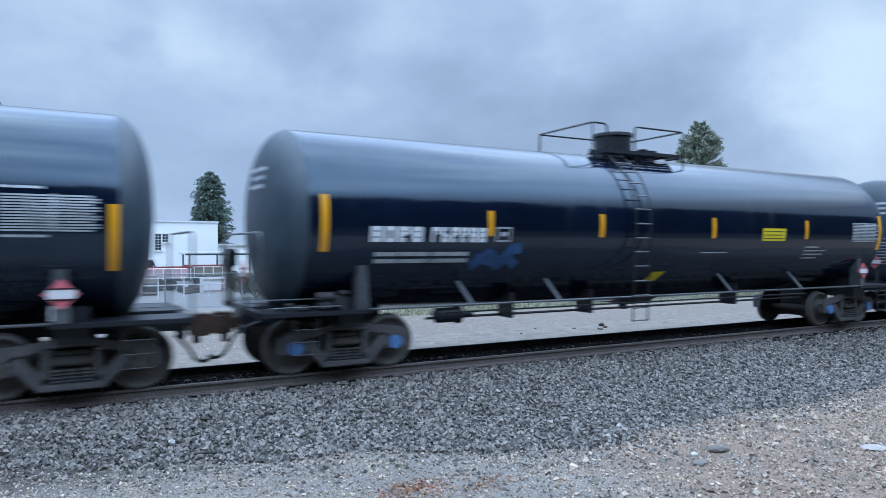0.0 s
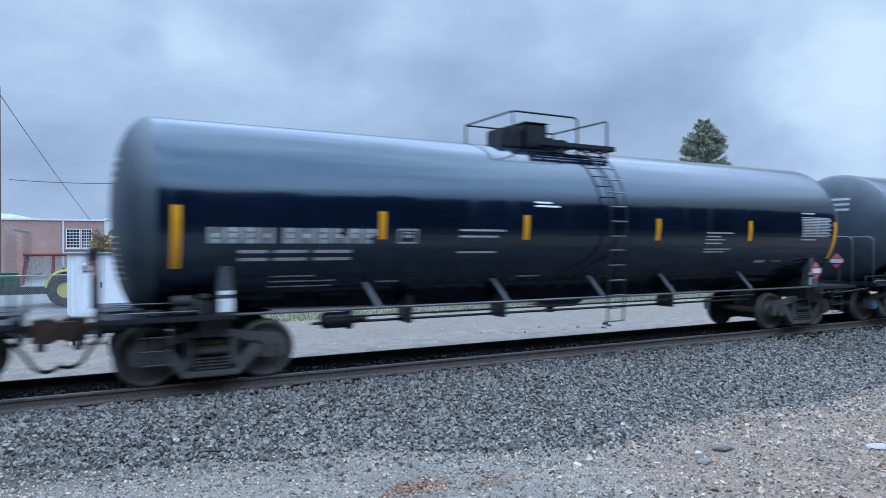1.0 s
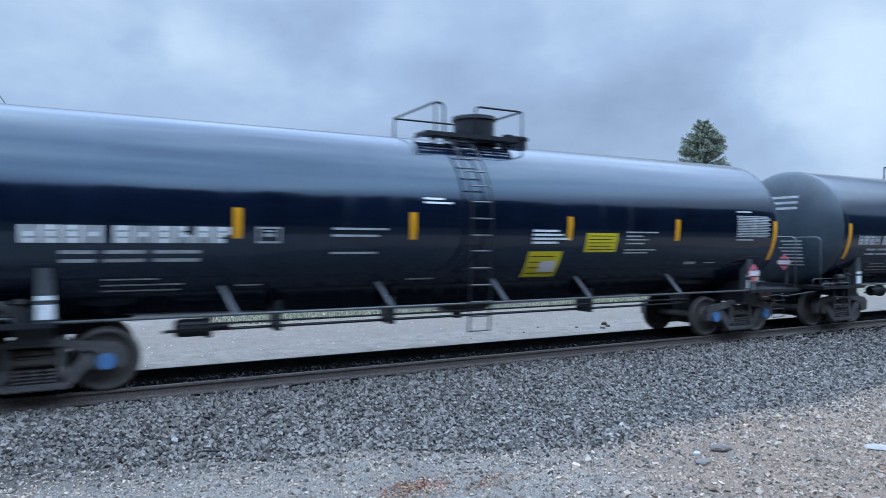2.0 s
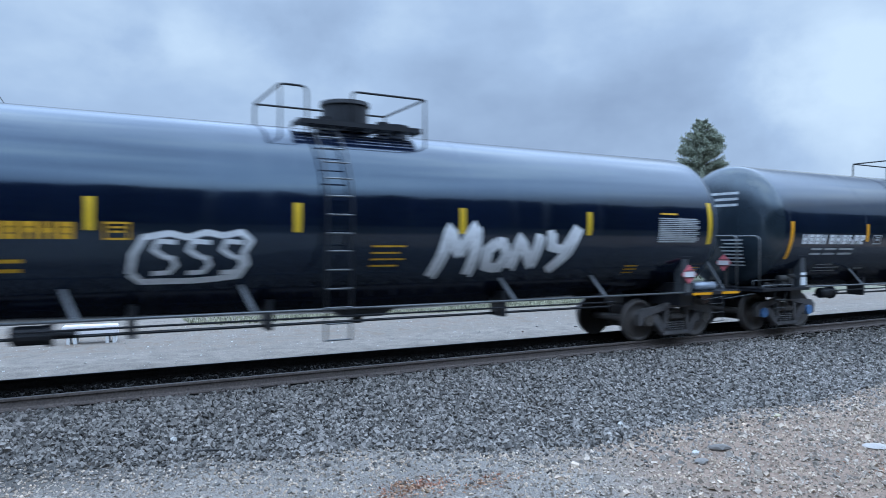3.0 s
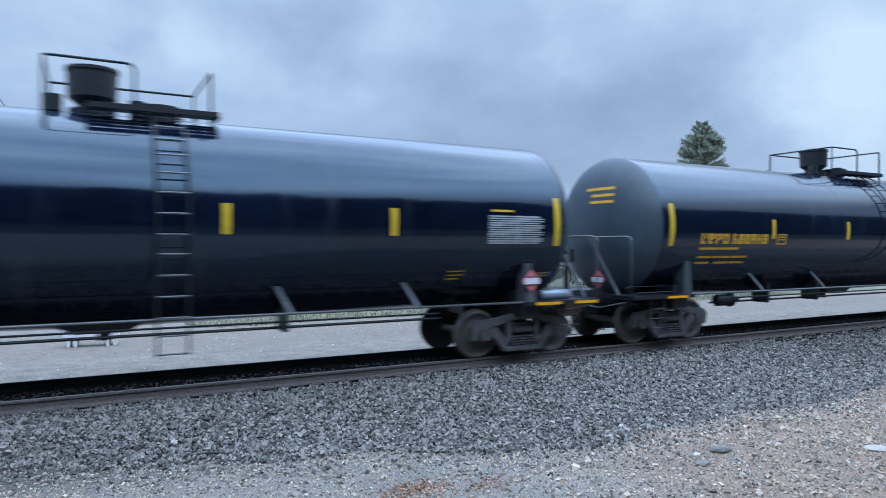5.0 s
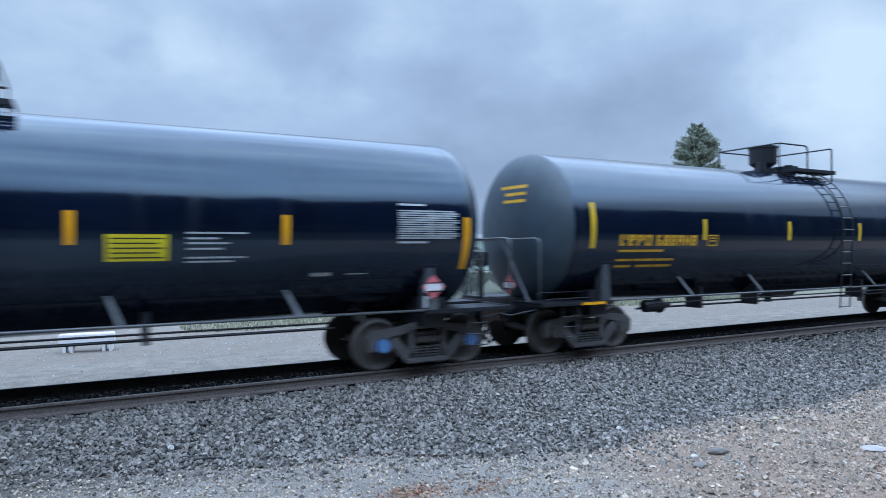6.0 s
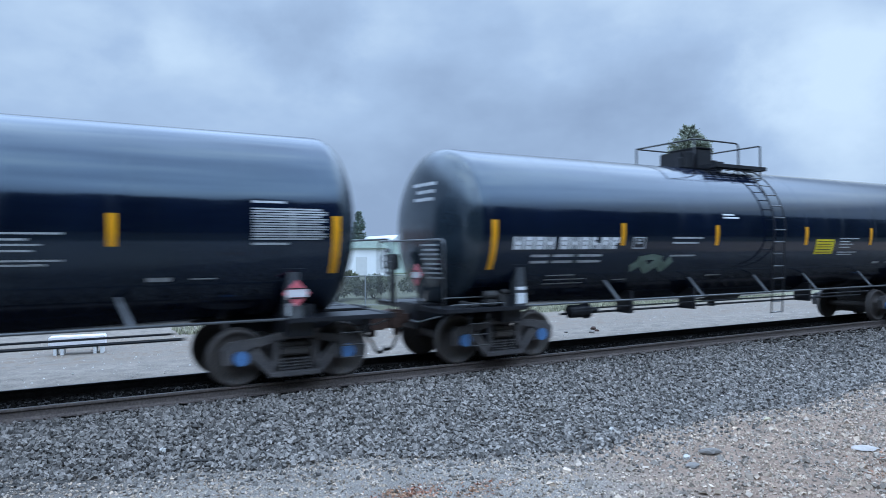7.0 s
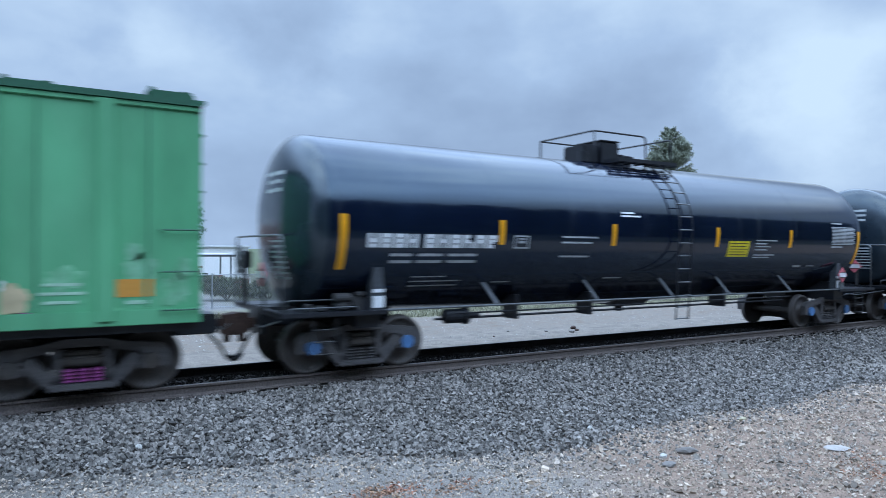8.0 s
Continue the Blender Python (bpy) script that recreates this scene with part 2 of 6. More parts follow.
def bend(points, r=0.12, steps=5):
    """The corners of a line of points rounded off."""
    points = [Vector(p) for p in points]
    out = [points[0]]
    for a, b, c in zip(points, points[1:], points[2:]):
        p, q = b + (a - b).normalized() * r, b + (c - b).normalized() * r
        for i in range(steps + 1):
            t = i / steps
            out.append(p * (1 - t) ** 2 + b * 2 * t * (1 - t) + q * t * t)
    return out + [points[-1]]


def lathe(bm, profile, origin, axis, n=32):
    """A profile of (along, radius) turned round an axis ('X', 'Y' or 'Z') through origin."""
    ax = {"X": Vector((1, 0, 0)), "Y": Vector((0, 1, 0)), "Z": Vector((0, 0, 1))}[axis]
    u = Vector((0, 1, 0)) if axis == "X" else Vector((0, 0, 1)) if axis == "Y" else Vector((1, 0, 0))
    v = ax.cross(u)
    rings = []
    for along, r in profile:
        c = Vector(origin) + ax * along
        rings.append([bm.verts.new(c)] if r < 1e-5 else ring(bm, c, u, v, r, n))
    for a, b in zip(rings, rings[1:]):
        for i in range(n):
            j = (i + 1) % n
            if len(a) == 1:
                bm.faces.new((a[0], b[j], b[i]))
            elif len(b) == 1:
                bm.faces.new((a[i], a[j], b[0]))
            else:
                bm.faces.new((a[i], a[j], b[j], b[i]))
    bmesh.ops.recalc_face_normals(bm, faces=bm.faces)
    return bm


def prism(bm, outline, y0, y1):
    """An outline of (x, z) pulled from y0 to y1."""
    a = [bm.verts.new((x, y0, z)) for x, z in outline]
    b = [bm.verts.new((x, y1, z)) for x, z in outline]
    bm.faces.new(a)
    bm.faces.new(b[::-1])
    for i in range(len(a)):
        j = (i + 1) % len(a)
        bm.faces.new((a[i], b[i], b[j], a[j]))
    bmesh.ops.recalc_face_normals(bm, faces=bm.faces)
    return bm


def fresh():
    return bmesh.new()


# ---- the train ----
R_TANK, Z_TANK, HALF, MID = 1.60, 2.605, 8.52, -0.12      # radius, axis height, half length and middle of the tank
TRUCK = 7.27                                  # truck centres, either side of the middle


def tank_radius(x):
    """Radius of the tank at x: a straight shell with dished ends."""
    d = HALF - abs(x - MID)
    depth = 0.62
    if d >= depth:
        return R_TANK
    return R_TANK * (1 - ((depth - max(d, 0)) / depth) ** 2.3) ** (1 / 2.3)


def skin(bm, x0, x1, z0, z1, lift=0.005, nx=2, nz=6, shear=0.0):
    """A patch that lies on the tank's near side between two heights."""
    rows = []
    for j in range(nz + 1):
        z = z0 + (z1 - z0) * j / nz
        row = []
        for i in range(nx + 1):
            x = x0 + (x1 - x0) * i / nx + shear * j / nz
            r = tank_radius(x) + lift
            s = max(-1, min(1, (z - Z_TANK) / r))
            row.append(bm.verts.new((x, -r * math.sqrt(1 - s * s), z)))
        rows.append(row)
    for a, b in zip(rows, rows[1:]):
        for i in range(nx):
            bm.faces.new((a[i], a[i + 1], b[i + 1], b[i]))
    return bm


def skin_stroke(bm, points, width=0.05, lift=0.006):
    """A sprayed line on the tank's near side through points (x, z)."""
    ends = [Vector((x, z)) for x, z in points]
    pts = [a.lerp(b, i / 8) for a, b in zip(ends, ends[1:]) for i in range(8)] + [ends[-1]]
    left, right = [], []
    for i, p in enumerate(pts):
        way = (pts[min(i + 1, len(pts) - 1)] - pts[max(i - 1, 0)]).normalized()
        nrm = Vector((-way.y, way.x)) * width
        for store, q in ((left, p + nrm), (right, p - nrm)):
            s = (q.y - Z_TANK) / R_TANK
            store.append(bm.verts.new((q.x, -(R_TANK + lift) * math.sqrt(1 - s * s), q.y)))
    for i in range(len(pts) - 1):
        bm.faces.new((left[i], right[i], right[i + 1], left[i + 1]))
    return bm


def build_truck(parent, x, blue, springs="frame_grey"):
    """A two-axle truck under parent: bolster with side frames, springs, caps and wheelsets."""
    truck = part("truck", box(box(fresh(), x - 0.34, x + 0.34, -0.88, 0.88, 0.17, 0.68, 0.03), x - 0.3, x + 0.3, -0.3, 0.3, 0.68, 0.8, 0.02), "grime", parent, "dusty steel freight truck")
    for s in (-1, 1):
        y0, y1 = s * 0.93, s * 1.06
        bm = fresh()
        top = [(-1.14, 0.38), (-1.16, 0.62), (-1.04, 0.73), (-0.55, 0.78), (-0.2, 0.85), (0.2, 0.85), (0.55, 0.78), (1.04, 0.73), (1.16, 0.62), (1.14, 0.38),
               (1.05, 0.38), (1.01, 0.56), (0.76, 0.56), (0.60, 0.64), (0.2, 0.73), (-0.2, 0.73), (-0.60, 0.64), (-0.76, 0.56), (-1.01, 0.56), (-1.05, 0.38)]
        prism(bm, [(x + a, b) for a, b in top], y0, y1)
        for k in (-1, 1):
            prism(bm, [(x + k * a, b) for a, b in ((0.82, 0.56), (0.66, 0.66), (0.30, 0.26), (0.42, 0.14))], y0, y1)
            prism(bm, [(x + k * a, b) for a, b in ((0.27, 0.74), (0.36, 0.72), (0.38, 0.22), (0.29, 0.22))], y0, y1)
            box(bm, x + k * 0.72, x + k * 0.80, y0, y1, 0.36, 0.54, 0.01)
        box(bm, x - 0.44, x + 0.44, y0 - s * 0.05, y1 + s * 0.03, 0.12, 0.22, 0.02)
        part("side_frame", bm, "frame_grey", truck)
        for k in (-0.18, 0.0, 0.18):
            bm = lathe(fresh(), [(0.23 + 0.0165 * i, 0.075 if i % 3 == 1 else 0.05) for i in range(13)], (x + k, s * 1.0, 0), "Z", 10)
            part("spring", bm, springs, truck)
        bm = fresh()
        box(bm, x - 0.24, x + 0.24, s * 0.9, s * 1.09, 0.47, 0.60, 0.03)
        box(bm, x - 0.2, x + 0.2, s * 0.95, s * 1.03, 0.60, 0.68, 0.02)
        part("bolster_end", bm, "grime", truck)
        for k in (-0.889, 0.889):
            bm = lathe(fresh(), [(0, 0.0), (0, 0.09), (0.02, 0.11), (0.12, 0.12), (0.2, 0.12), (0.2, 0.0)] if s > 0 else [(0, 0.0), (0, 0.12), (0.08, 0.12), (0.18, 0.11), (0.2, 0.09), (0.2, 0.0)],
                       (x + k, 0.90 if s > 0 else -1.10, 0.475), "Y", 14)
            part("bearing_cap", bm, "blue" if blue else "grime", truck, "blue bearing end cap" if blue else "dusty bearing end cap")
    for k in (-0.889, 0.889):
        bm = lathe(fresh(), [(-0.92, 0.0), (-0.92, 0.075), (-0.8, 0.085), (0.8, 0.085), (0.92, 0.075), (0.92, 0.0)], (0, 0, 0), "Y", 16)
        for s in (-1, 1):
            prof = [(0.68, 0.12), (0.69, 0.36), (0.675, 0.42), (0.675, 0.475), (0.69, 0.483), (0.71, 0.462), (0.79, 0.457), (0.805, 0.45), (0.805, 0.40), (0.76, 0.375), (0.745, 0.16), (0.83, 0.14), (0.83, 0.09)]
            lathe(bm, [(s * a, r) for a, r in prof], (0, 0, 0), "Y", 40)
        ws = part("wheelset", bm, "wheel", truck, "steel wheelset with worn treads", smooth=True)
        ws.location = (x + k, 0, 0.457)
        bm = fresh()
        box(bm, x + math.copysign(0.38, k), x + math.copysign(0.46, k), -0.85, 0.85, 0.30, 0.38, 0.01)
        part("brake_beam", bm, "grime", truck)
    return truck


def build_coupler(parent, x, s):
    """Coupler and hose at the end x, pointing to s."""
    bm = fresh()
    box(bm, x - s * 0.5, x + s * 0.22, -0.09, 0.09, 0.76, 0.93, 0.02)
    prism(bm, [(x + s * a, b) for a, b in ((0.10, 0.68), (0.10, 1.01), (0.36, 1.03), (0.48, 0.96), (0.48, 0.72), (0.36, 0.66))], -0.20 * s, 0.06 * s)
    prism(bm, [(x + s * a, b) for a, b in ((0.26, 0.71), (0.26, 0.98), (0.42, 0.98), (0.42, 0.71))], 0.06 * s, 0.21 * s)
    box(bm, x + s * 0.16, x + s * 0.28, -0.03, 0.05, 0.52, 0.68, 0.015)
    part("coupler", bm, "brown", parent, "rust-brown knuckle coupler")
    bm = tube(fresh(), bend([(x - s * 0.15, -0.30 * s, 0.72), (x + s * 0.02, -0.33 * s, 0.55), (x + s * 0.18, -0.26 * s, 0.27), (x + s * 0.36, -0.12 * s, 0.22), (x + s * 0.48, 0.0, 0.30)], 0.12), 0.03, 8)
    part("air_hose", bm, "rubber", parent, "black rubber air hose hanging in a loop", smooth=True)
    bm = tube(fresh(), bend([(x - s * 0.05, -1.3, 0.98), (x + s * 0.02, -0.5, 0.80), (x + s * 0.02, -0.2, 0.82)], 0.1), 0.014, 6)
    part("uncoupling_lever", bm, "pipe", parent)


def build_tank_car(blue, gloss, struts):
    car = new("tank_car")
    prof = [(-HALF, 0.0)]
    for i in range(1, 15):
        x = -HALF + 0.62 * (1 - math.cos(i / 14 * math.pi / 2))
        prof.append((x, tank_radius(x + MID)))
    for i in range(1, 30):
        prof.append((-HALF + 0.62 + (2 * HALF - 1.24) * i / 30, R_TANK))
    prof += [(-x, r) for x, r in prof[:15][::-1]]
    shell = part("tank", lathe(fresh(), prof, (MID, 0, Z_TANK), "X", 96), "tank", car, "glossy black jacketed tank shell with paler heads", smooth=True)
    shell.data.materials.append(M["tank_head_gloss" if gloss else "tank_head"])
    # the belly falls gently towards the outlet in the middle
    for v in shell.data.vertices:
        low = max(0.0, (Z_TANK - v.co.z) / R_TANK - 0.8) / 0.2
        v.co.z -= 0.13 * low * max(0.0, 1 - abs(v.co.x) / 7.6)
    # both heads take a paler material than the shell
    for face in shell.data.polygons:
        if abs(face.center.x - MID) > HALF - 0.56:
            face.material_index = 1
    for x in (-7.95, -4.75, -1.6, 1.6, 4.75, 7.7):
        part("jacket_band", lathe(fresh(), [(x - 0.04, R_TANK - 0.003), (x - 0.02, R_TANK + 0.002), (x + 0.02, R_TANK + 0.002), (x + 0.04, R_TANK - 0.003)], (0, 0, Z_TANK), "X", 96), "tank", car, smooth=True)
    for s in (-1, 1):
        # stub sill, bolster saddle, end platform
        bm = fresh()
        box(bm, s * 6.35, s * 8.82, -0.33, 0.33, 0.80, 1.12, 0.02)
        box(bm, s * 8.78, s * 8.86, -0.42, 0.42, 0.66, 1.14, 0.02)
        part("draft_sill", bm, "black", car)
        bm = fresh()
        prism(bm, [(s * (TRUCK - 0.22), 0.80), (s * (TRUCK + 0.22), 0.80), (s * (TRUCK + 0.22), 1.3), (s * (TRUCK - 0.22), 1.3)], -1.32, 1.32)
        part("body_bolster", bm, "black", car)
        for y in (-1, 1):
            bm = fresh()
            a = [(TRUCK - 0.28, 1.08), (TRUCK - 0.02, 1.08), (TRUCK - 0.05, 1.88), (TRUCK - 0.22, 1.88)]
            prism(bm, [(s * p, q) for p, q in a], y * 1.22, y * 1.40)
            box(bm, s * (TRUCK - 0.36), s * (TRUCK + 0.06), y * 1.24, y * 1.43, 1.88, 1.91, 0.006)
            part("saddle_plate", bm, "saddle", car, "grey tank saddle plate")
            bm = fresh()
            box(bm, s * 7.0, s * 8.84, y * 0.62, y * 1.5, 1.06, 1.10, 0.01)
            box(bm, s * 7.0, s * 8.84, y * 1.46, y * 1.52, 1.03, 1.105, 0.01)
            part("end_platform", bm, "black", car)
            bm = fresh()
            for k in (7.9, 8.3):
                tube(bm, [(s * k, y * 1.46, 1.0), (s * k, y * 1.46, 0.42)], 0.012, 6)
            for z in (0.42, 0.62, 0.82):
                tube(bm, [(s * 7.9, y * 1.46, z), (s * 8.3, y * 1.46, z)], 0.012, 6)
            part("sill_step", bm, "dull_black", car)
        bm = fresh()
        box(bm, s * 8.72, s * 8.84, -1.5, 1.5, 1.02, 1.112, 0.01)
        part("end_sill", bm, "black", car)
        bm = tube(fresh(), bend([(s * 8.82, -1.42, 1.1), (s * 8.82, -1.42, 2.36), (s * 8.82, 1.42, 2.36), (s * 8.82, 1.42, 1.1)], 0.14), 0.019, 8)
        part("end_handrail", bm, "pipe", car, smooth=True)
        build_coupler(car, s * 8.86, s)
        build_truck(car, s * TRUCK, blue)
    # side rail, its struts and the brake pipe below
    for y in (-1, 1):
        bm = tube(fresh(), [(-7.0, y * 1.47, 1.10), (7.0, y * 1.47, 1.10)], 0.022, 8)
        part("side_rail", bm, "pipe", car, smooth=True)
        for x in struts:
            bm = fresh()
            prism(bm, [(x - 0.13, 1.52), (x - 0.05, 1.52), (x + 0.12, 1.10), (x + 0.04, 1.10)], y * 1.16, y * 1.19)
            for v in bm.verts:
                if v.co.z < 1.3:
                    v.co.y += y * 0.27
            part("rail_strut", bm, "saddle", car)
    bm = tube(fresh(), bend([(-5.6, -0.7, 0.80), (5.6, -0.7, 0.80)]), 0.024, 8)
    part("brake_pipe", bm, "black", car)
    bm = tube(fresh(), [(-5.4, -1.05, 0.93), (5.4, -1.05, 0.93)], 0.018, 6)
    part("brake_rod", bm, "black", car)
    for x in (-3.9, -1.9, 2.6):
        bm = fresh()
        box(bm, x - 0.05, x + 0.05, -1.07, -0.62, 0.76, 1.25, 0.01)
        part("pipe_hanger", bm, "black", car)
    bm = lathe(fresh(), [(-0.34, 0.0), (-0.34, 0.1), (-0.3, 0.14), (0.1, 0.14), (0.12, 0.17), (0.2, 0.17), (0.2, 0.05), (0.5, 0.04), (0.5, 0.0)], (-5.1, -0.75, 0.85), "X", 16)
    part("brake_cylinder", bm, "black", car)
    bm = fresh()
    prism(bm, [(-1.0, 1.12), (0.8, 1.12), (0.30, 0.84), (-0.42, 0.84)], -0.5, 0.5)
    lathe(bm, [(0.68, 0.0), (0.68, 0.1), (0.88, 0.1), (0.88, 0.0)], (0, 0, 0), "Z", 14)
    part("bottom_outlet", bm, "black", car)
    tagged(car, "black railway tank car on the near track", "tank car", "tank cars of the train")
    return car


def arc(x, z0, z1, n, lift):
    """Points up the near side of the tank from height z0 to z1, past the shoulder."""
    a0, a1 = math.asin((z0 - Z_TANK) / R_TANK), math.asin(min(1, (z1 - Z_TANK) / R_TANK))
    return [(x, -(R_TANK + lift) * math.cos(a0 + (a1 - a0) * i / n), Z_TANK + (R_TANK + lift) * math.sin(a0 + (a1 - a0) * i / n)) for i in range(n + 1)]


def add_ladder(car, x):
    for k in (-0.21, 0.21):
        pts = [(x + k, -1.62, 0.60), (x + k, -1.66, 1.3)] + arc(x + k, 2.3, 4.18, 10, 0.13)
        part("ladder_rail", tube(fresh(), pts, 0.018, 6), "black", car, smooth=True)
    zs = [0.62, 0.88, 1.14, 1.44, 1.74, 2.04]
    rungs = [(-1.62 if z < 0.9 else -1.67, z) for z in zs] + [(p[1], p[2]) for p in arc(x, 2.34, 4.1, 8, 0.13)]
    for y, z in rungs:
        part("rung", tube(fresh(), [(x - 0.21, y, z), (x + 0.21, y, z)], 0.015, 6), "pipe", car)


def add_top(car, hatch, box_hatch=False, rail=(-1.05, 1.2), gap=(0.12, 1.2), deck=(-0.35, 1.35), tall=0.0):
    """Fittings on top: valve housing, walkway deck and handrail."""
    top = Z_TANK + R_TANK
    bm = fresh()
    if box_hatch:
        box(bm, hatch - 0.52, hatch - 0.08, -0.36, 0.36, top - 0.05, top + 0.37, 0.03)
        box(bm, hatch - 0.06, hatch + 0.52, -0.42, 0.42, top - 0.05, top + 0.47, 0.03)
        box(bm, hatch - 0.08, hatch + 0.54, -0.44, 0.44, top + 0.471, top + 0.50, 0.01)
    elif tall:
        lathe(bm, [(top - 0.03, 0.0), (top - 0.03, 0.34), (top + 0.06, 0.34), (top + 0.06, 0.22), (top + 0.14, 0.22), (top + 0.24, 0.35), (top + 0.55 + tall, 0.36), (top + 0.55 + tall, 0.38), (top + 0.60 + tall, 0.38), (top + 0.64 + tall, 0.22), (top + 0.65 + tall, 0.0)], (hatch, 0, 0), "Z", 28)
    else:
        lathe(bm, [(top - 0.03, 0.0), (top - 0.03, 0.50), (top + 0.08, 0.50), (top + 0.08, 0.42), (top + 0.48, 0.42), (top + 0.48, 0.46), (top + 0.55, 0.45), (top + 0.58, 0.3), (top + 0.58, 0.0)], (hatch, 0, 0), "Z", 28)
    part("valve_housing", bm, "black", car, "black protective housing over the valves", smooth=False)
    bm = lathe(fresh(), [(top - 0.03, 0.0), (top - 0.03, 0.3), (top + 0.15, 0.3), (top + 0.15, 0.34), (top + 0.2, 0.34), (top + 0.22, 0.0)], (hatch + 0.95, 0, 0), "Z", 20)
    part("manway_cover", bm, "black", car)
    for k in (-0.52, 0.62):
        bm = lathe(fresh(), [(top - 0.04, 0.0), (top - 0.04, 0.12), (top + 0.2, 0.12), (top + 0.22, 0.0)], (hatch + k, -0.32, 0), "Z", 12)
        part("relief_valve", bm, "black", car)
    d0, d1 = deck
    for y in (-1, 1):
        bm = fresh()
        for i in range(4):
            box(bm, d0, d1, y * (0.52 + 0.11 * i), y * (0.59 + 0.11 * i), top - 0.02, top + 0.03)
        for i in range(7):
            xx = d0 + (d1 - d0) * i / 6
            box(bm, xx - 0.02, xx + 0.02, y * 0.5, y * 0.95, top - 0.06, top - 0.025)
        box(bm, d0, d1, y * 0.93, y * 0.96, top - 0.045, top + 0.035)
        part("top_walkway", bm, "black", car, "black steel grating walkway")
    # rectangular handrail with a gap where the ladder comes up
    r0, r1 = rail
    g0, g1 = gap
    hy, hz = 0.92, top + 0.57 + tall * 0.7
    bm = tube(fresh(), bend([(r0, hy, hz), (r0, -hy, hz), (g0, -hy, hz), (g0, -hy, top - 0.25)], 0.12), 0.021, 8)
    tube(bm, bend([(r0, hy, top - 0.3), (r0, hy, hz), (r1, hy, hz), (r1, -hy, hz), (g1, -hy, hz), (g1, -hy, top - 0.25)] if g1 < r1 - 0.05 else [(r0, hy, top - 0.3), (r0, hy, hz), (r1, hy, hz), (r1, -hy, hz), (r1, -hy, top - 0.25)], 0.1 if g1 < r1 - 0.05 else 0.05), 0.021, 8)
    for x, y in ((r0, -hy), (r1, -hy), (r1, hy)):
        tube(bm, [(x, y, hz), (x, y, top - 0.3)], 0.018, 6)
    part("top_handrail", bm, "black", car, "black pipe handrail round the top fittings", smooth=True)


def bars(car, name, mat, x, z, sizes, h, gap=0.03, label="", slant=0.0):
    """A line of unreadable lettering: one bar a character or word."""
    bm = fresh()
    for w in sizes:
        if w > 0:
            skin(bm, x, x + w, z, z + h, 0.006, max(1, int(w / 0.3)), 2, slant)
        x += abs(w) + gap
    return part(name, bm, mat, car, label)


def glyphs(car, name, mat, x, z, text, w, h, label=""):
    """A painted mark of which only the block shapes are kept: two uprights and a bar a character."""
    bm = fresh()
    rnd = random.Random(len(text) * 7 + int(x * 10))
    for ch in text:
        if ch != " ":
            t = w * 0.27
            skin(bm, x, x + t, z, z + h, 0.006, 1, 3)
            lo, hi = rnd.choice(((0, 1), (0, 1), (0, 0.5), (0.5, 1)))
            skin(bm, x + w * 0.82 - t, x + w * 0.82, z + h * lo, z + h * hi, 0.006, 1, 3)
            for k in (0.0, 0.37, 0.74):
                if rnd.random() < 0.8:
                    skin(bm, x + t, x + w * 0.82 - t, z + h * k, z + h * (k + 0.26), 0.006, 1, 1)
        x += w
    return tagged(part(name, bm, mat, car, label), kind="stuff")


def strips(car, mat, xs, zlow, zmid):
    """Reflective strips: tall ones at both ends, short ones between."""
    for i, x in enumerate(xs):
        tall = i in (0, len(xs) - 1)
        z0, z1 = (zlow, zlow + 0.92) if tall else (zmid, zmid + 0.46)
        w = 0.055 if not tall else 0.06
        part("reflective_strip", skin(fresh(), x - w, x + w, z0, z1, 0.006, 1, 10), mat, car, "amber reflective strip" if mat == "amber" else "faded yellow reflective strip")


def data_panel(car, x, z, w, h, mat="grey_white"):
    bm = fresh()
    n = 13
    for i in range(n):
        z0 = z + h * i / n
        skin(bm, x, x + w * (1 if i % 3 else 0.93), z0, z0 + h / n * 0.62, 0.006, 3, 1)
    skin(bm, x + w * 0.52, x + w * 0.54, z, z + h, 0.007, 1, 4)
    tagged(part("data_panel", bm, mat, car, "white stencilled table of unreadable data"), kind="stuff")


def notice(car, x, z, w, h, lines, patch=False):
    p = part("notice", skin(fresh(), x, x + w, z, z + h, 0.006, 3, 4), "sign_yellow", car, "yellow notice panel")
    bm = fresh()
    for i in range(lines):
        z0 = z + h * (i + 0.6) / (lines + 0.6)
        skin(bm, x + 0.05, x + w - 0.05 - 0.08 * (i % 2), z0, z0 + 0.018, 0.008, 2, 1)
    part("notice_text", bm, "black", p)
    if patch:
        part("notice_patch", skin(fresh(), x + w * 0.42, x + w * 0.9, z + h * 0.2, z + h * 0.62, 0.010, 2, 3), "placard_white", p)


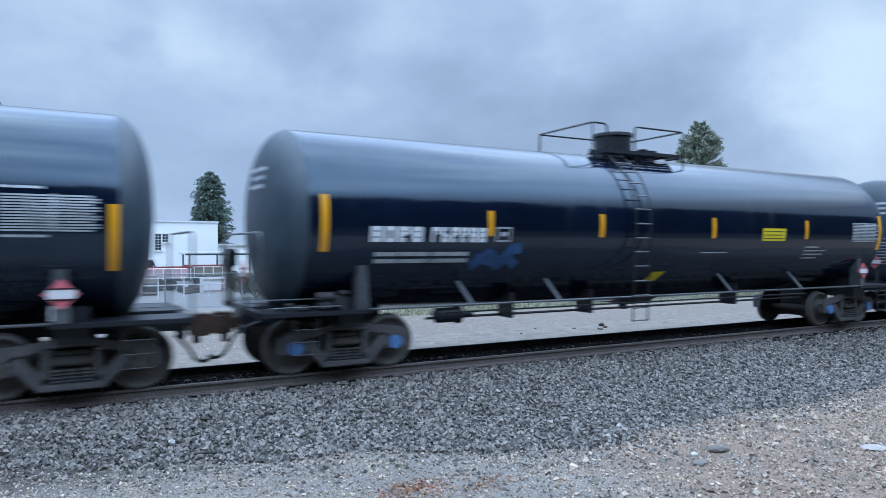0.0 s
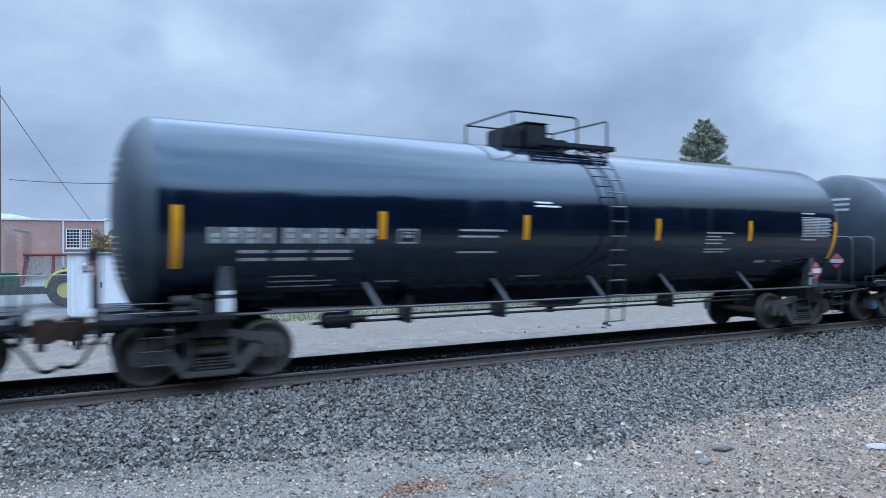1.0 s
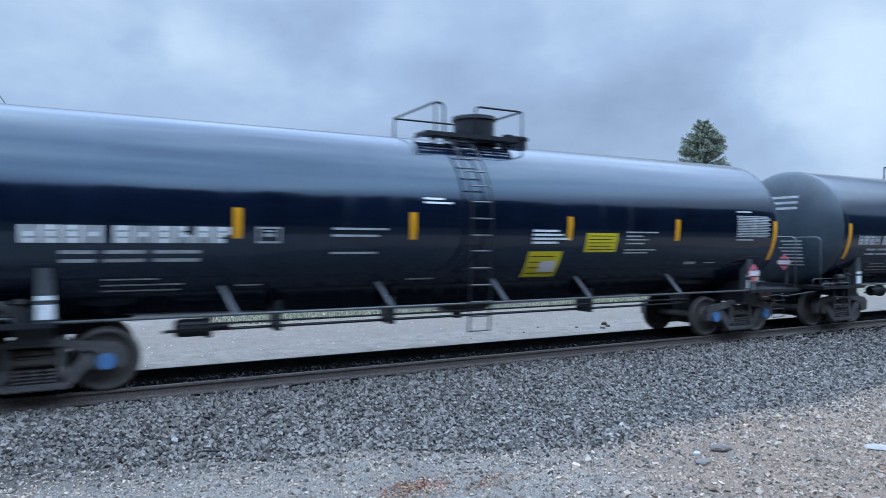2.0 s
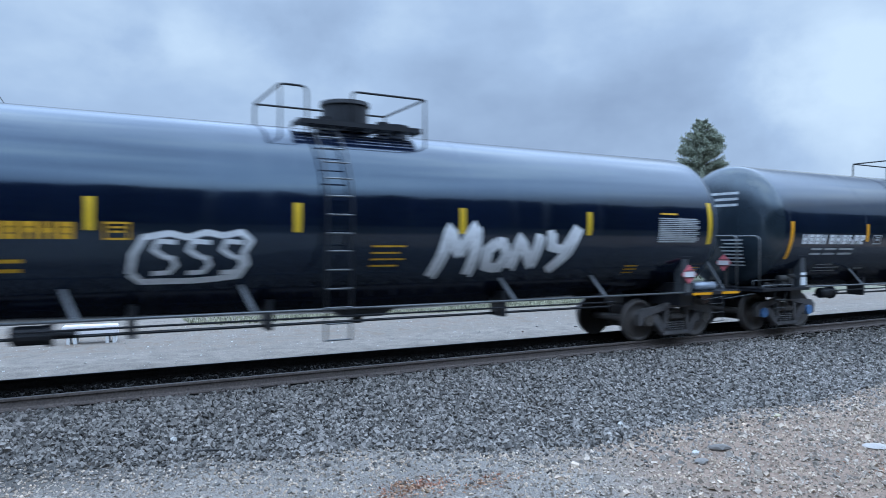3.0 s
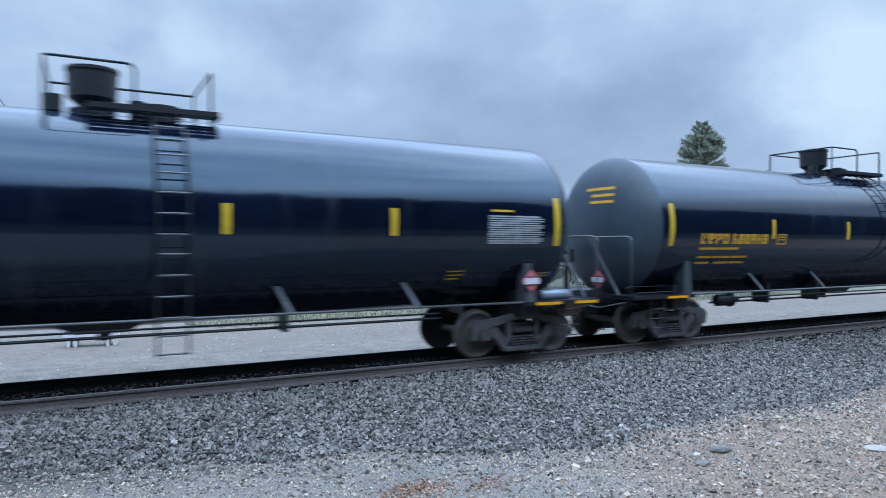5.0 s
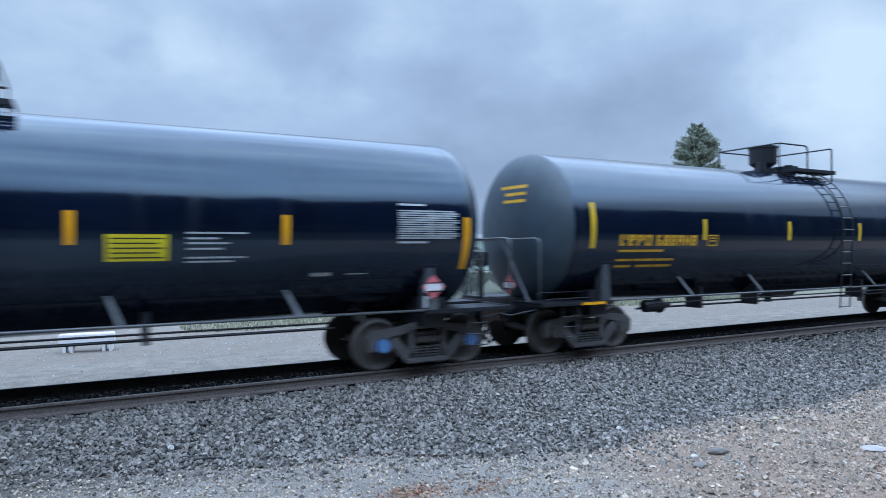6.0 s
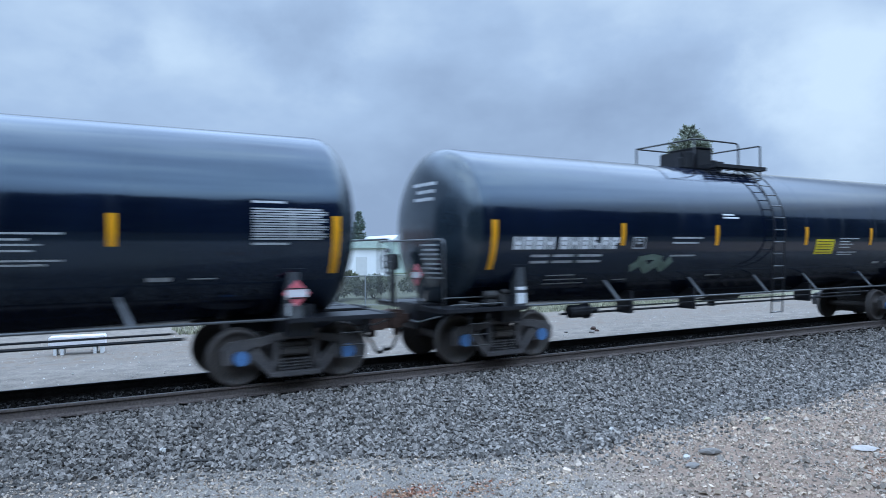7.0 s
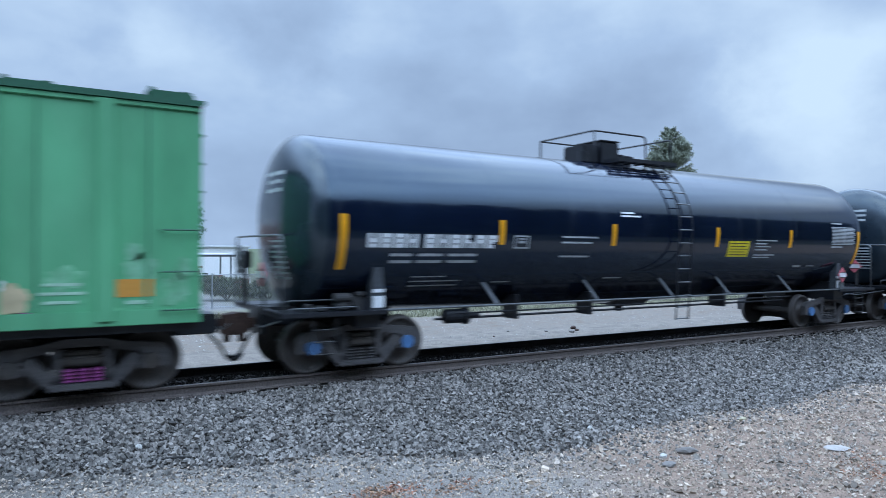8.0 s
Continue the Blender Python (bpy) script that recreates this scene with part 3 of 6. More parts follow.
def diamond(car, x, y, z, r=0.20, face="Y"):
    """A diamond-shaped placard in its holder."""
    bm = fresh()
    box(bm, x - 0.15, x + 0.15, y - 0.01, y + 0.01, z - 0.15, z + 0.15)
    bmesh.ops.rotate(bm, verts=bm.verts, cent=(x, y, z), matrix=Matrix.Rotation(radians(45), 3, "Y"))
    if face == "X":
        bmesh.ops.rotate(bm, verts=bm.verts, cent=(x, y, z), matrix=Matrix.Rotation(radians(90), 3, "Z"))
    p = part("placard", bm, "placard_red", car, "red diamond hazard placard with a white band")
    bm = fresh()
    if face == "Y":
        box(bm, x - 0.165, x + 0.165, y - 0.016, y - 0.011, z - 0.06, z + 0.06)
    else:
        box(bm, x - 0.016, x - 0.011, y - 0.165, y + 0.165, z - 0.055, z + 0.055)
    part("placard_band", bm, "placard_white", p)
    bm = fresh()
    for k in (-0.075, 0.075):
        if face == "Y":
            box(bm, x - 0.14, x + 0.14, y - 0.022, y - 0.017, z + k - 0.008, z + k + 0.008)
        else:
            box(bm, x - 0.022, x - 0.017, y - 0.14, y + 0.14, z + k - 0.008, z + k + 0.008)
    part("placard_clip", bm, "black", p)


def add_end_gear(car, brake_end=-1, stripe=False, saddle_white=False):
    """Brake gear on the end platforms, placards, sill stripes and end stencils."""
    s = brake_end
    bm = fresh()
    if not stripe:
        box(bm, s * 7.60, s * 7.86, -1.34, -1.08, 1.10, 1.24, 0.03)
        lathe(bm, [(0, 0), (0, 0.06), (0.02, 0.08), (0.28, 0.08), (0.30, 0.06), (0.30, 0.0)], (s * 7.72 - 0.15, -1.24, 1.32), "X", 14)
        lathe(bm, [(1.10, 0.05), (1.34, 0.05), (1.36, 0.09), (1.40, 0.09), (1.43, 0.0)], (s * 7.42, -1.28, 0), "Z", 12)
        box(bm, s * 7.48, s * 7.58, -1.36, -1.2, 1.18, 1.34, 0.02)
        box(bm, s * 8.0, s * 8.2, -1.3, -1.1, 1.10, 1.19, 0.02)
        lathe(bm, [(1.10, 0.06), (1.22, 0.06), (1.24, 0.0)], (s * 8.32, -1.25, 0), "Z", 10)
        part("brake_valve", bm, "dull_black", car, "dark brake control valve with its fittings")
    for z, y in ((1.17, -1.38), (1.28, -1.12)):
        part("platform_pipe", tube(fresh(), bend([(s * 7.5, y, 1.10), (s * 7.5, y, z), (s * 8.66, y, z), (s * 8.66, y, 1.10)], 0.05), 0.012, 6), "black" if stripe else "pipe", car, smooth=True)
    bm = fresh()
    box(bm, s * 8.78, s * 8.94, 0.45, 0.85, 1.78, 2.1, 0.03)
    box(bm, s * 8.82, s * 8.90, 0.60, 0.70, 1.1, 1.8, 0.0)
    part("hand_brake", bm, "black", car, "black hand brake housing on the end rail")
    bm = fresh()
    lathe(bm, [(s * 8.95, 0.22), (s * 8.95, 0.27), (s * 8.98, 0.27), (s * 8.98, 0.22), (s * 8.95, 0.22)], (0, 0.65, 1.94), "X", 20)
    for a in range(4):
        an = a * math.pi / 4
        tube(bm, [(s * 8.965, 0.65 - 0.24 * math.cos(an), 1.94 - 0.24 * math.sin(an)), (s * 8.965, 0.65 + 0.24 * math.cos(an), 1.94 + 0.24 * math.sin(an))], 0.012, 6)
    part("brake_wheel", bm, "pipe", car)
    if stripe:
        bm = lathe(fresh(), [(-0.36, 0.0), (-0.35, 0.07), (-0.31, 0.10), (0.31, 0.10), (0.35, 0.07), (0.36, 0.0)], (-s * 7.86, -1.3, 1.21), "X", 18)
        part("air_reservoir", bm, "silver", car, "silver air reservoir on the platform", smooth=True)
    if stripe:
        for k in (-1, 1):
            part("rail_brace", tube(fresh(), [(k * 8.82, -0.1, 2.36), (k * 8.82, -1.05, 1.1)], 0.034, 6), "saddle", car, "grey diagonal brace")
            for a, b in ((7.25, 7.85), (8.2, 8.75)) if k > 0 else ((7.25, 7.85),):
                part("sill_stripe", box(fresh(), k * a, k * b, -1.53, -1.522, 1.035, 1.09), "amber", car, "yellow stripe along the sill")
    if saddle_white:
        for k in (-1, 1):
            bm = fresh()
            box(bm, k * (TRUCK - 0.255), k * (TRUCK - 0.045), -1.412, -1.402, 1.14, 1.34)
            box(bm, k * (TRUCK - 0.255), k * (TRUCK - 0.045), -1.412, -1.402, 1.40, 1.46)
            part("saddle_marking", bm, "white", car, "white stencil on the saddle plate")
    diamond(car, 7.15, -1.50, 1.50)
    bm = fresh()
    box(bm, 7.05, 7.25, -1.485, -1.46, 1.10, 1.30)
    part("placard_bracket", bm, "pipe", car)
    diamond(car, -8.87, -0.45, 1.42 if stripe else 1.70, face="X")
    part("placard_post", box(fresh(), -8.848, -8.82, -0.54, -0.46, 1.1, 1.8), "dull_black", car)


# ---- ground and track ----
def smooth(a, b, v):
    t = max(0.0, min(1.0, (v - a) / (b - a)))
    return t * t * (3 - 2 * t)


def toe(x):
    """Foot of the ballast slope on the near side."""
    return -2.5 - 2.3 * smooth(-1.5, 6.5, x) - 0.12 * math.sin(x * 1.3) - 0.08 * math.sin(x * 3.1 + 1)


def ground_z(x, y):
    n = noise.noise((x * 0.35, y * 0.35, 0)) * 0.05 + noise.noise((x * 1.7, y * 1.7, 3)) * 0.015
    if y < 0:
        base = -0.5 + 0.12 * smooth(5, 13, x) * smooth(-3.5, -6.0, y)
        z = -0.22 + (base + 0.22) * smooth(-1.75, toe(x) - 0.25, y) if y < -1.75 else -0.22 + 0.05 * smooth(-0.78, -0.6, y)
        return z + n * smooth(-1.6, -3.0, y)
    z = -0.22 - 0.2 * smooth(1.7, 2.6, y) + 0.05 * smooth(0.78, 0.6, y)
    return z + n * smooth(2.0, 4.0, y) * (1 + smooth(9, 13, y))


def ground_material():
    """Gravel, dirt, pale road stone and verge by place, with uneven borders."""
    m = material("gravel_ground", (0.19, 0.168, 0.148), 0.85, 0, 0.75, 55, 0.9, 0.9, second=(0.25, 0.22, 0.192), dist=0.025)
    n, l = m.node_tree.nodes, m.node_tree.links
    b = n["Principled BSDF"]
    base = b.inputs["Base Color"].links[0].from_socket
    co, sep = n.new("ShaderNodeTexCoord"), n.new("ShaderNodeSeparateXYZ")
    l.new(co.outputs["Object"], sep.inputs[0])
    wob = n.new("ShaderNodeTexNoise")
    wob.inputs["Scale"].default_value, wob.inputs["Detail"].default_value, wob.inputs["Roughness"].default_value = 0.8, 8, 0.7
    l.new(co.outputs["Object"], wob.inputs["Vector"])
    fine = n.new("ShaderNodeTexNoise")
    fine.inputs["Scale"].default_value, fine.inputs["Detail"].default_value, fine.inputs["Roughness"].default_value = 26, 6, 0.75
    l.new(co.outputs["Object"], fine.inputs["Vector"])

    mid = n.new("ShaderNodeTexNoise")
    mid.inputs["Scale"].default_value, mid.inputs["Detail"].default_value, mid.inputs["Roughness"].default_value = 2.2, 7, 0.7
    l.new(co.outputs["Object"], mid.inputs["Vector"])
    half = n.new("ShaderNodeMath")
    half.operation = "ADD"
    l.new(fine.outputs["Fac"], half.inputs[0])
    l.new(mid.outputs["Fac"], half.inputs[1])
    spread = n.new("ShaderNodeMapRange")
    spread.inputs["From Min"].default_value, spread.inputs["From Max"].default_value = 0.68, 1.32
    l.new(half.outputs[0], spread.inputs["Value"])
    mixed = spread.outputs["Result"]

    def shifted(socket, amount):
        node = n.new("ShaderNodeMath")
        node.operation = "MULTIPLY_ADD"
        node.inputs[1].default_value = amount
        l.new(wob.outputs["Fac"], node.inputs[0])
        l.new(socket, node.inputs[2])
        return node.outputs[0]

    def band(socket, a, c):
        node = n.new("ShaderNodeMapRange")
        node.interpolation_type = "SMOOTHSTEP"
        node.inputs["From Min"].default_value, node.inputs["From Max"].default_value = min(a, c), max(a, c)
        if a > c:
            node.inputs["To Min"].default_value, node.inputs["To Max"].default_value = 1.0, 0.0
        l.new(socket, node.inputs["Value"])
        return node.outputs["Result"]

    def times(p, q):
        node = n.new("ShaderNodeMath")
        node.operation = "MULTIPLY"
        l.new(p, node.inputs[0])
        l.new(q, node.inputs[1])
        return node.outputs[0]

    def layer(under, dark, light, mask):
        tone = n.new("ShaderNodeMix")
        tone.data_type = "RGBA"
        tone.inputs[6].default_value, tone.inputs[7].default_value = (*dark, 1), (*light, 1)
        l.new(mixed, tone.inputs[0])
        node = n.new("ShaderNodeMix")
        node.data_type = "RGBA"
        l.new(mask, node.inputs[0])
        l.new(under, node.inputs[6])
        l.new(tone.outputs[2], node.inputs[7])
        return node.outputs[2]

    x, y = sep.outputs["X"], sep.outputs["Y"]
    c = base
    # dark bed under the ballast: shade of the gaps painted into the ground
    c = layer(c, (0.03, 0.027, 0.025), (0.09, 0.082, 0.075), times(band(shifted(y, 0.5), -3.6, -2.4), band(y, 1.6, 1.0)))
    dirt = times(band(shifted(x, 3.0), 6.2, 8.0), band(shifted(y, -1.8), -5.2, -6.1))
    c = layer(c, (0.12, 0.077, 0.055), (0.38, 0.265, 0.195), dirt)
    c = layer(c, (0.095, 0.078, 0.064), (0.32, 0.272, 0.228), band(shifted(y, 0.8), 2.6, 3.1))
    c = layer(c, (0.06, 0.043, 0.032), (0.24, 0.18, 0.135), times(times(band(shifted(y, 2.4), 6.2, 7.6), band(mid.outputs["Fac"], 0.47, 0.60)), band(y, 12.0, 10.5)))
    c = layer(c, (0.085, 0.083, 0.05), (0.24, 0.225, 0.15), times(band(shifted(y, 1.2), 10.6, 11.2), band(shifted(x, 2.0), 5.0, 8.0)))
    c = layer(c, (0.05, 0.055, 0.03), (0.12, 0.12, 0.07), times(band(y, 14.3, 15.5), band(x, 6.0, 9.0)))
    c = layer(c, (0.15, 0.145, 0.14), (0.31, 0.30, 0.29), times(band(y, 15.0, 17.0), band(x, 9.0, 6.0)))
    c = layer(c, (0.04, 0.06, 0.025), (0.10, 0.12, 0.05), band(y, 50.0, 60.0))
    # black band between the rails: the train's shade put into the colour
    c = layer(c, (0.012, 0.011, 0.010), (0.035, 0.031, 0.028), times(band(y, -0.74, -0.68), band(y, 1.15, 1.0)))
    # unseen ground behind the viewer, darkened so the tanks mirror less light
    c = layer(c, (0.028, 0.032, 0.018), (0.07, 0.07, 0.045), band(shifted(y, 1.0), -8.4, -9.4))
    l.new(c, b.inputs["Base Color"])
    return m


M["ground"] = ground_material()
M["ballast"] = material("grey_ballast_stone", (0.185, 0.166, 0.150), 0.7, 0, 0.2, 30, 3, 0.3, second=(0.165, 0.147, 0.133), island=True, rand=0.75)
# near-black stone, coloured for the shade under the train
M["shaded"] = material("shaded_black_stone", (0.02, 0.018, 0.017), 0.8, 0, 0.3, 30, 3, 0.3, island=True, rand=0.6, spec=0.05)
M["pebble"] = material("mixed_pebbles", (0.31, 0.265, 0.225), 0.8, 0, 0.2, 30, 3, 0.2, second=(0.42, 0.32, 0.24), island=True, rand=0.6)
M["rail"] = material("rusty_rail_side", (0.14, 0.115, 0.105), 0.75, 0.3, 0.35, 30, 4, 0.3, second=(0.18, 0.145, 0.13))
# far rail: its shaded side is painted in as a darker colour
M["rail_shaded"] = material("shaded_dark_rail", (0.022, 0.02, 0.019), 0.75, 0.0, 0.35, 30, 4, 0.3, spec=0.1)
M["rail_head"] = material("worn_rail_head", (0.15, 0.135, 0.13), 0.5, 0.5, 0.1, 60, 6, 0.03)
M["tie"] = material("creosoted_tie", (0.028, 0.024, 0.021), 0.9, 0, 0.4, 25, 3, 0.5, second=(0.05, 0.044, 0.038), stretch=(6, 1, 1), spec=0.03)
M["stone_white"] = material("pale_stone", (0.52, 0.50, 0.47), 0.8, 0, 0.15, 20, 5, 0.3)
M["stone_tan"] = material("tan_stone", (0.46, 0.40, 0.27), 0.8, 0, 0.15, 20, 5, 0.3)
M["stone_grey"] = material("grey_cobble", (0.20, 0.18, 0.165), 0.8, 0, 0.2, 20, 5, 0.3)
M["litter"] = material("red_brown_leaf_litter", (0.33, 0.14, 0.09), 0.9, 0, 0.3, 30, 5, 0.3, second=(0.34, 0.24, 0.15), island=True, rand=0.5)
M["stick"] = material("dark_wet_stick", (0.03, 0.027, 0.025), 0.8, 0, 0.3, 30, 5, 0.3)


def build_ground():
    xs = [-2500, -800, -300, -120, -60, -30, -15] + [-8 + 0.25 * i for i in range(0, 120)] + [22.0 + 1.5 * i for i in range(0, 30)] + [80, 120, 300, 800, 2500]
    ys = [-2500, -800, -300, -120, -60, -30, -18, -14] + [-12 + 0.2 * i for i in range(0, 140)] + [16.0 + 2 * i for i in range(0, 20)] + [60, 80, 120, 300, 800, 2500]
    verts = [(x, y, ground_z(x, y)) for y in ys for x in xs]
    w = len(xs)
    faces = [(j * w + i, j * w + i + 1, (j + 1) * w + i + 1, (j + 1) * w + i) for j in range(len(ys) - 1) for i in range(w - 1)]
    me = bpy.data.meshes.new("ground")
    me.from_pydata(verts, [], faces)
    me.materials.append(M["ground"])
    for p in me.polygons:
        p.use_smooth = True
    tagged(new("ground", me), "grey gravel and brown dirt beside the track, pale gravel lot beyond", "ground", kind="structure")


def scatter(name, mat, places, label, category):
    """Many loose stones in one mesh; places are (x, y, size, flatness, sink)."""
    rng = np.random.default_rng(5)
    cube = np.array([(-1, -1, -1), (1, -1, -1), (1, 1, -1), (-1, 1, -1), (-1, -1, 1), (1, -1, 1), (1, 1, 1), (-1, 1, 1)], float)
    quads = np.array([(0, 3, 2, 1), (4, 5, 6, 7), (0, 1, 5, 4), (1, 2, 6, 5), (2, 3, 7, 6), (3, 0, 4, 7)])
    n = len(places)
    p = np.array(places)
    v = np.repeat(cube[None], n, 0) * rng.uniform(0.45, 1.0, (n, 8, 3))
    v *= (p[:, 2] / 2)[:, None, None] * rng.uniform(0.7, 1.3, (n, 1, 3))
    v[:, :, 2] *= p[:, 3][:, None]
    tilt, turn = rng.uniform(-1.1, 1.1, (2, n)), rng.uniform(0, 2 * np.pi, n)
    for a, (i, j) in ((tilt[0], (1, 2)), (tilt[1], (0, 2)), (turn, (0, 1))):
        c, s = np.cos(a)[:, None], np.sin(a)[:, None]
        vi, vj = v[:, :, i].copy(), v[:, :, j].copy()
        v[:, :, i], v[:, :, j] = c * vi - s * vj, s * vi + c * vj
    z = np.array([ground_z(a, b) for a, b in p[:, :2]])
    v[:, :, 0] += p[:, 0:1]
    v[:, :, 1] += p[:, 1:2]
    v[:, :, 2] += (z + p[:, 2] * p[:, 3] * p[:, 4])[:, None]
    me = bpy.data.meshes.new(name)
    me.from_pydata(v.reshape(-1, 3).tolist(), [], (quads[None] + 8 * np.arange(n)[:, None, None]).reshape(-1, 4).tolist())
    me.materials.append(M[mat])
    return tagged(new(name, me), label, category, kind="stuff")


def build_stones():
    rnd = random.Random(3)
    places = []
    for _ in range(72000):
        x = rnd.uniform(-3, 15) if rnd.random() < 0.8 else rnd.uniform(15, 34)
        y = rnd.uniform(toe(x) - 0.1, -0.90)
        places.append((x, y, rnd.uniform(0.03, 0.07), rnd.uniform(0.5, 0.95), rnd.uniform(-0.3, 1.0)))
    for _ in range(2500):
        x = rnd.uniform(-3, 18)
        y = toe(x) - abs(rnd.gauss(0, 0.45))
        places.append((x, y, rnd.uniform(0.03, 0.06), 0.8, 0.15))
    scatter("ballast", "ballast", places, "grey crushed stone ballast along the track", "ballast")
    # stones between the rails, blackened in place of shade
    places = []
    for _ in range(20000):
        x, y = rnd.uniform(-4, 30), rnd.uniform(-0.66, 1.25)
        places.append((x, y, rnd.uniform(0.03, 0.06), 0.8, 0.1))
    scatter("oily_ballast", "shaded", places, "black crushed stone between the rails, shade put into its colour", "ballast")
    places = []
    for _ in range(56000):
        x, y = rnd.uniform(-2.5, 14), rnd.uniform(-8.6, -2.2)
        if y < toe(x) + 0.1:
            size = 0.012 + 0.032 * rnd.random() ** 2.2
            places.append((x, y, size, rnd.uniform(0.5, 0.9), 0.2))
    for _ in range(3000):
        x, y = rnd.uniform(4.5, 15), rnd.uniform(-8.5, -4.3)
        if y < toe(x) - 0.3:
            places.append((x, y, 0.024 + 0.07 * rnd.random() ** 3, rnd.uniform(0.5, 0.9), 0.15))
    scatter("pebbles", "pebble", places, "small mixed pebbles strewn over the dirt", "pebbles")
    places = []
    for _ in range(1500):
        x, y = rnd.uniform(-3, 28), rnd.uniform(2.3, 10.5)
        places.append((x, y, 0.015 + 0.04 * rnd.random() ** 3, 0.4, 0.1))
    scatter("road_stones", "stone_white", places, "pale loose stones on the gravel lot", "gravel")


def build_rock(name, mat, x, y, sx, sy, sz, label, seed, turn=0.0):
    bm = fresh()
    bmesh.ops.create_icosphere(bm, subdivisions=2, radius=1.0)
    for v in bm.verts:
        v.co *= 1 + 0.28 * noise.noise(v.co * 1.6 + Vector((seed * 3.1, seed, 0)))
        v.co = Vector((v.co.x * sx / 2, v.co.y * sy / 2, v.co.z * sz / 2))
    ob = part(name, bm, mat)
    ob.matrix_basis = pose(x, y, ground_z(x, y) + sz * 0.28, 0, 0, turn)
    return tagged(ob, label, "stone")


RAIL = [(-0.075, -0.18), (0.075, -0.18), (0.075, -0.168), (0.02, -0.15), (0.009, -0.135), (0.009, -0.052), (0.036, -0.036), (0.037, -0.008), (0.028, 0.0), (-0.028, 0.0), (-0.037, -0.008),
        (-0.036, -0.036), (-0.009, -0.052), (-0.009, -0.135), (-0.02, -0.15), (-0.075, -0.168)]


def build_track():
    track = new("railway_track")
    for y in (-0.755, 0.755):
        bm = fresh()
        x0, x1 = -160.0, 160.0
        a = [bm.verts.new((x0, y + p, q)) for p, q in RAIL]
        b = [bm.verts.new((x1, y + p, q)) for p, q in RAIL]
        for i in range(len(a)):
            j = (i + 1) % len(a)
            bm.faces.new((a[i], a[j], b[j], b[i]))
        bm.faces.new(a[::-1])
        bm.faces.new(b)
        bmesh.ops.recalc_face_normals(bm, faces=bm.faces)
        rail = part("rail", bm, "rail" if y < 0 else "rail_shaded", track, "rusty rail with a worn brown head" if y < 0 else "black rail with a worn head, shade put into its colour")
        rail.data.materials.append(M["rail_head"])
        for p in rail.data.polygons:
            if p.normal.z > 0.9 and p.center.z > -0.001:
                p.material_index = 1
    tie = bpy.data.meshes.new("tie")
    bm = box(fresh(), -0.115, 0.115, -1.3, 1.3, -0.36, -0.183, 0.012)
    bm.to_mesh(tie)
    bm.free()
    tie.materials.append(M["tie"])
    plate = bpy.data.meshes.new("tie_plate")
    bm = fresh()
    box(bm, -0.095, 0.095, -0.17, 0.17, -0.183, -0.165)
    for sx in (-0.06, 0.06):
        for sy in (-0.09, 0.09):
            box(bm, sx - 0.012, sx + 0.012, sy - 0.015, sy + 0.015, -0.17, -0.145)
    for sx in (-0.115, 0.115):
        box(bm, sx - 0.012, sx + 0.012, -0.085, 0.085, -0.178, -0.155, 0.004)
    bm.to_mesh(plate)
    bm.free()
    plate.materials.append(M["rail"])
    # plates under the far rail take the same painted shade
    shaded_plate = plate.copy()
    shaded_plate.materials[0] = M["rail_shaded"]
    rnd = random.Random(8)
    for i in range(110):
        x = -8 + 0.52 * i
        t = new("tie", tie)
        t.parent = track
        t.matrix_basis = pose(x, rnd.uniform(-0.04, 0.04), rnd.uniform(-0.006, 0.0), 0, 0, rnd.uniform(-1, 1))
        for y in (-0.755, 0.755):
            q = new("tie_plate", plate if y < 0 else shaded_plate)
            q.parent = track
            q.matrix_basis = pose(x, y, 0.0)
    tagged(track, "rusty steel railway track on dark wooden ties", "railway track", kind="structure")


build_ground()
build_track()
build_stones()


# ---- beyond the track ----
M["conifer"] = material("dark_fir_needles", (0.07, 0.115, 0.095), 0.8, 0, 0.3, 8, 1.5, 0, second=(0.11, 0.15, 0.11), island=True, rand=0.45)
M["olive"] = material("olive_needles", (0.27, 0.30, 0.235), 0.8, 0, 0.3, 8, 0.8, 0, second=(0.27, 0.285, 0.21), island=True, rand=0.3)
M["hedge"] = material("grey_green_leaves", (0.07, 0.09, 0.045), 0.8, 0, 0.3, 8, 1.5, 0, second=(0.12, 0.12, 0.07), island=True, rand=0.5)
M["autumn"] = material("yellow_brown_leaves", (0.42, 0.27, 0.05), 0.8, 0, 0.3, 8, 1.5, 0, second=(0.2, 0.12, 0.05), island=True, rand=0.5)
M["grass"] = material("pale_verge_grass", (0.37, 0.35, 0.25), 0.85, 0, 0.3, 8, 0.7, 0, second=(0.20, 0.20, 0.13), island=True, rand=0.45)
M["stone_slab"] = material("grey_slab", (0.40, 0.36, 0.335), 0.7, 0, 0.15, 20, 5, 0.2)
M["bark"] = material("brown_bark", (0.08, 0.06, 0.045), 0.9, 0, 0.35, 20, 3, 0.5, stretch=(3, 3, 0.6))
M["pole"] = material("weathered_pole", (0.10, 0.085, 0.07), 0.9, 0, 0.3, 20, 3, 0.3, stretch=(4, 4, 0.4))
M["wall_white"] = material("white_render", (0.88, 0.88, 0.88), 0.8, 0, 0.06, 14, 0.5, 0.1, second=(0.83, 0.84, 0.85))
M["roof_grey"] = material("pale_metal_roof", (0.70, 0.72, 0.74), 0.5, 0.1, 0.1, 6, 0.6, 0.1)
M["roof_green"] = material("pale_green_sheet", (0.47, 0.56, 0.50), 0.6, 0, 0.1, 6, 0.6, 0.1, second=(0.42, 0.52, 0.47))
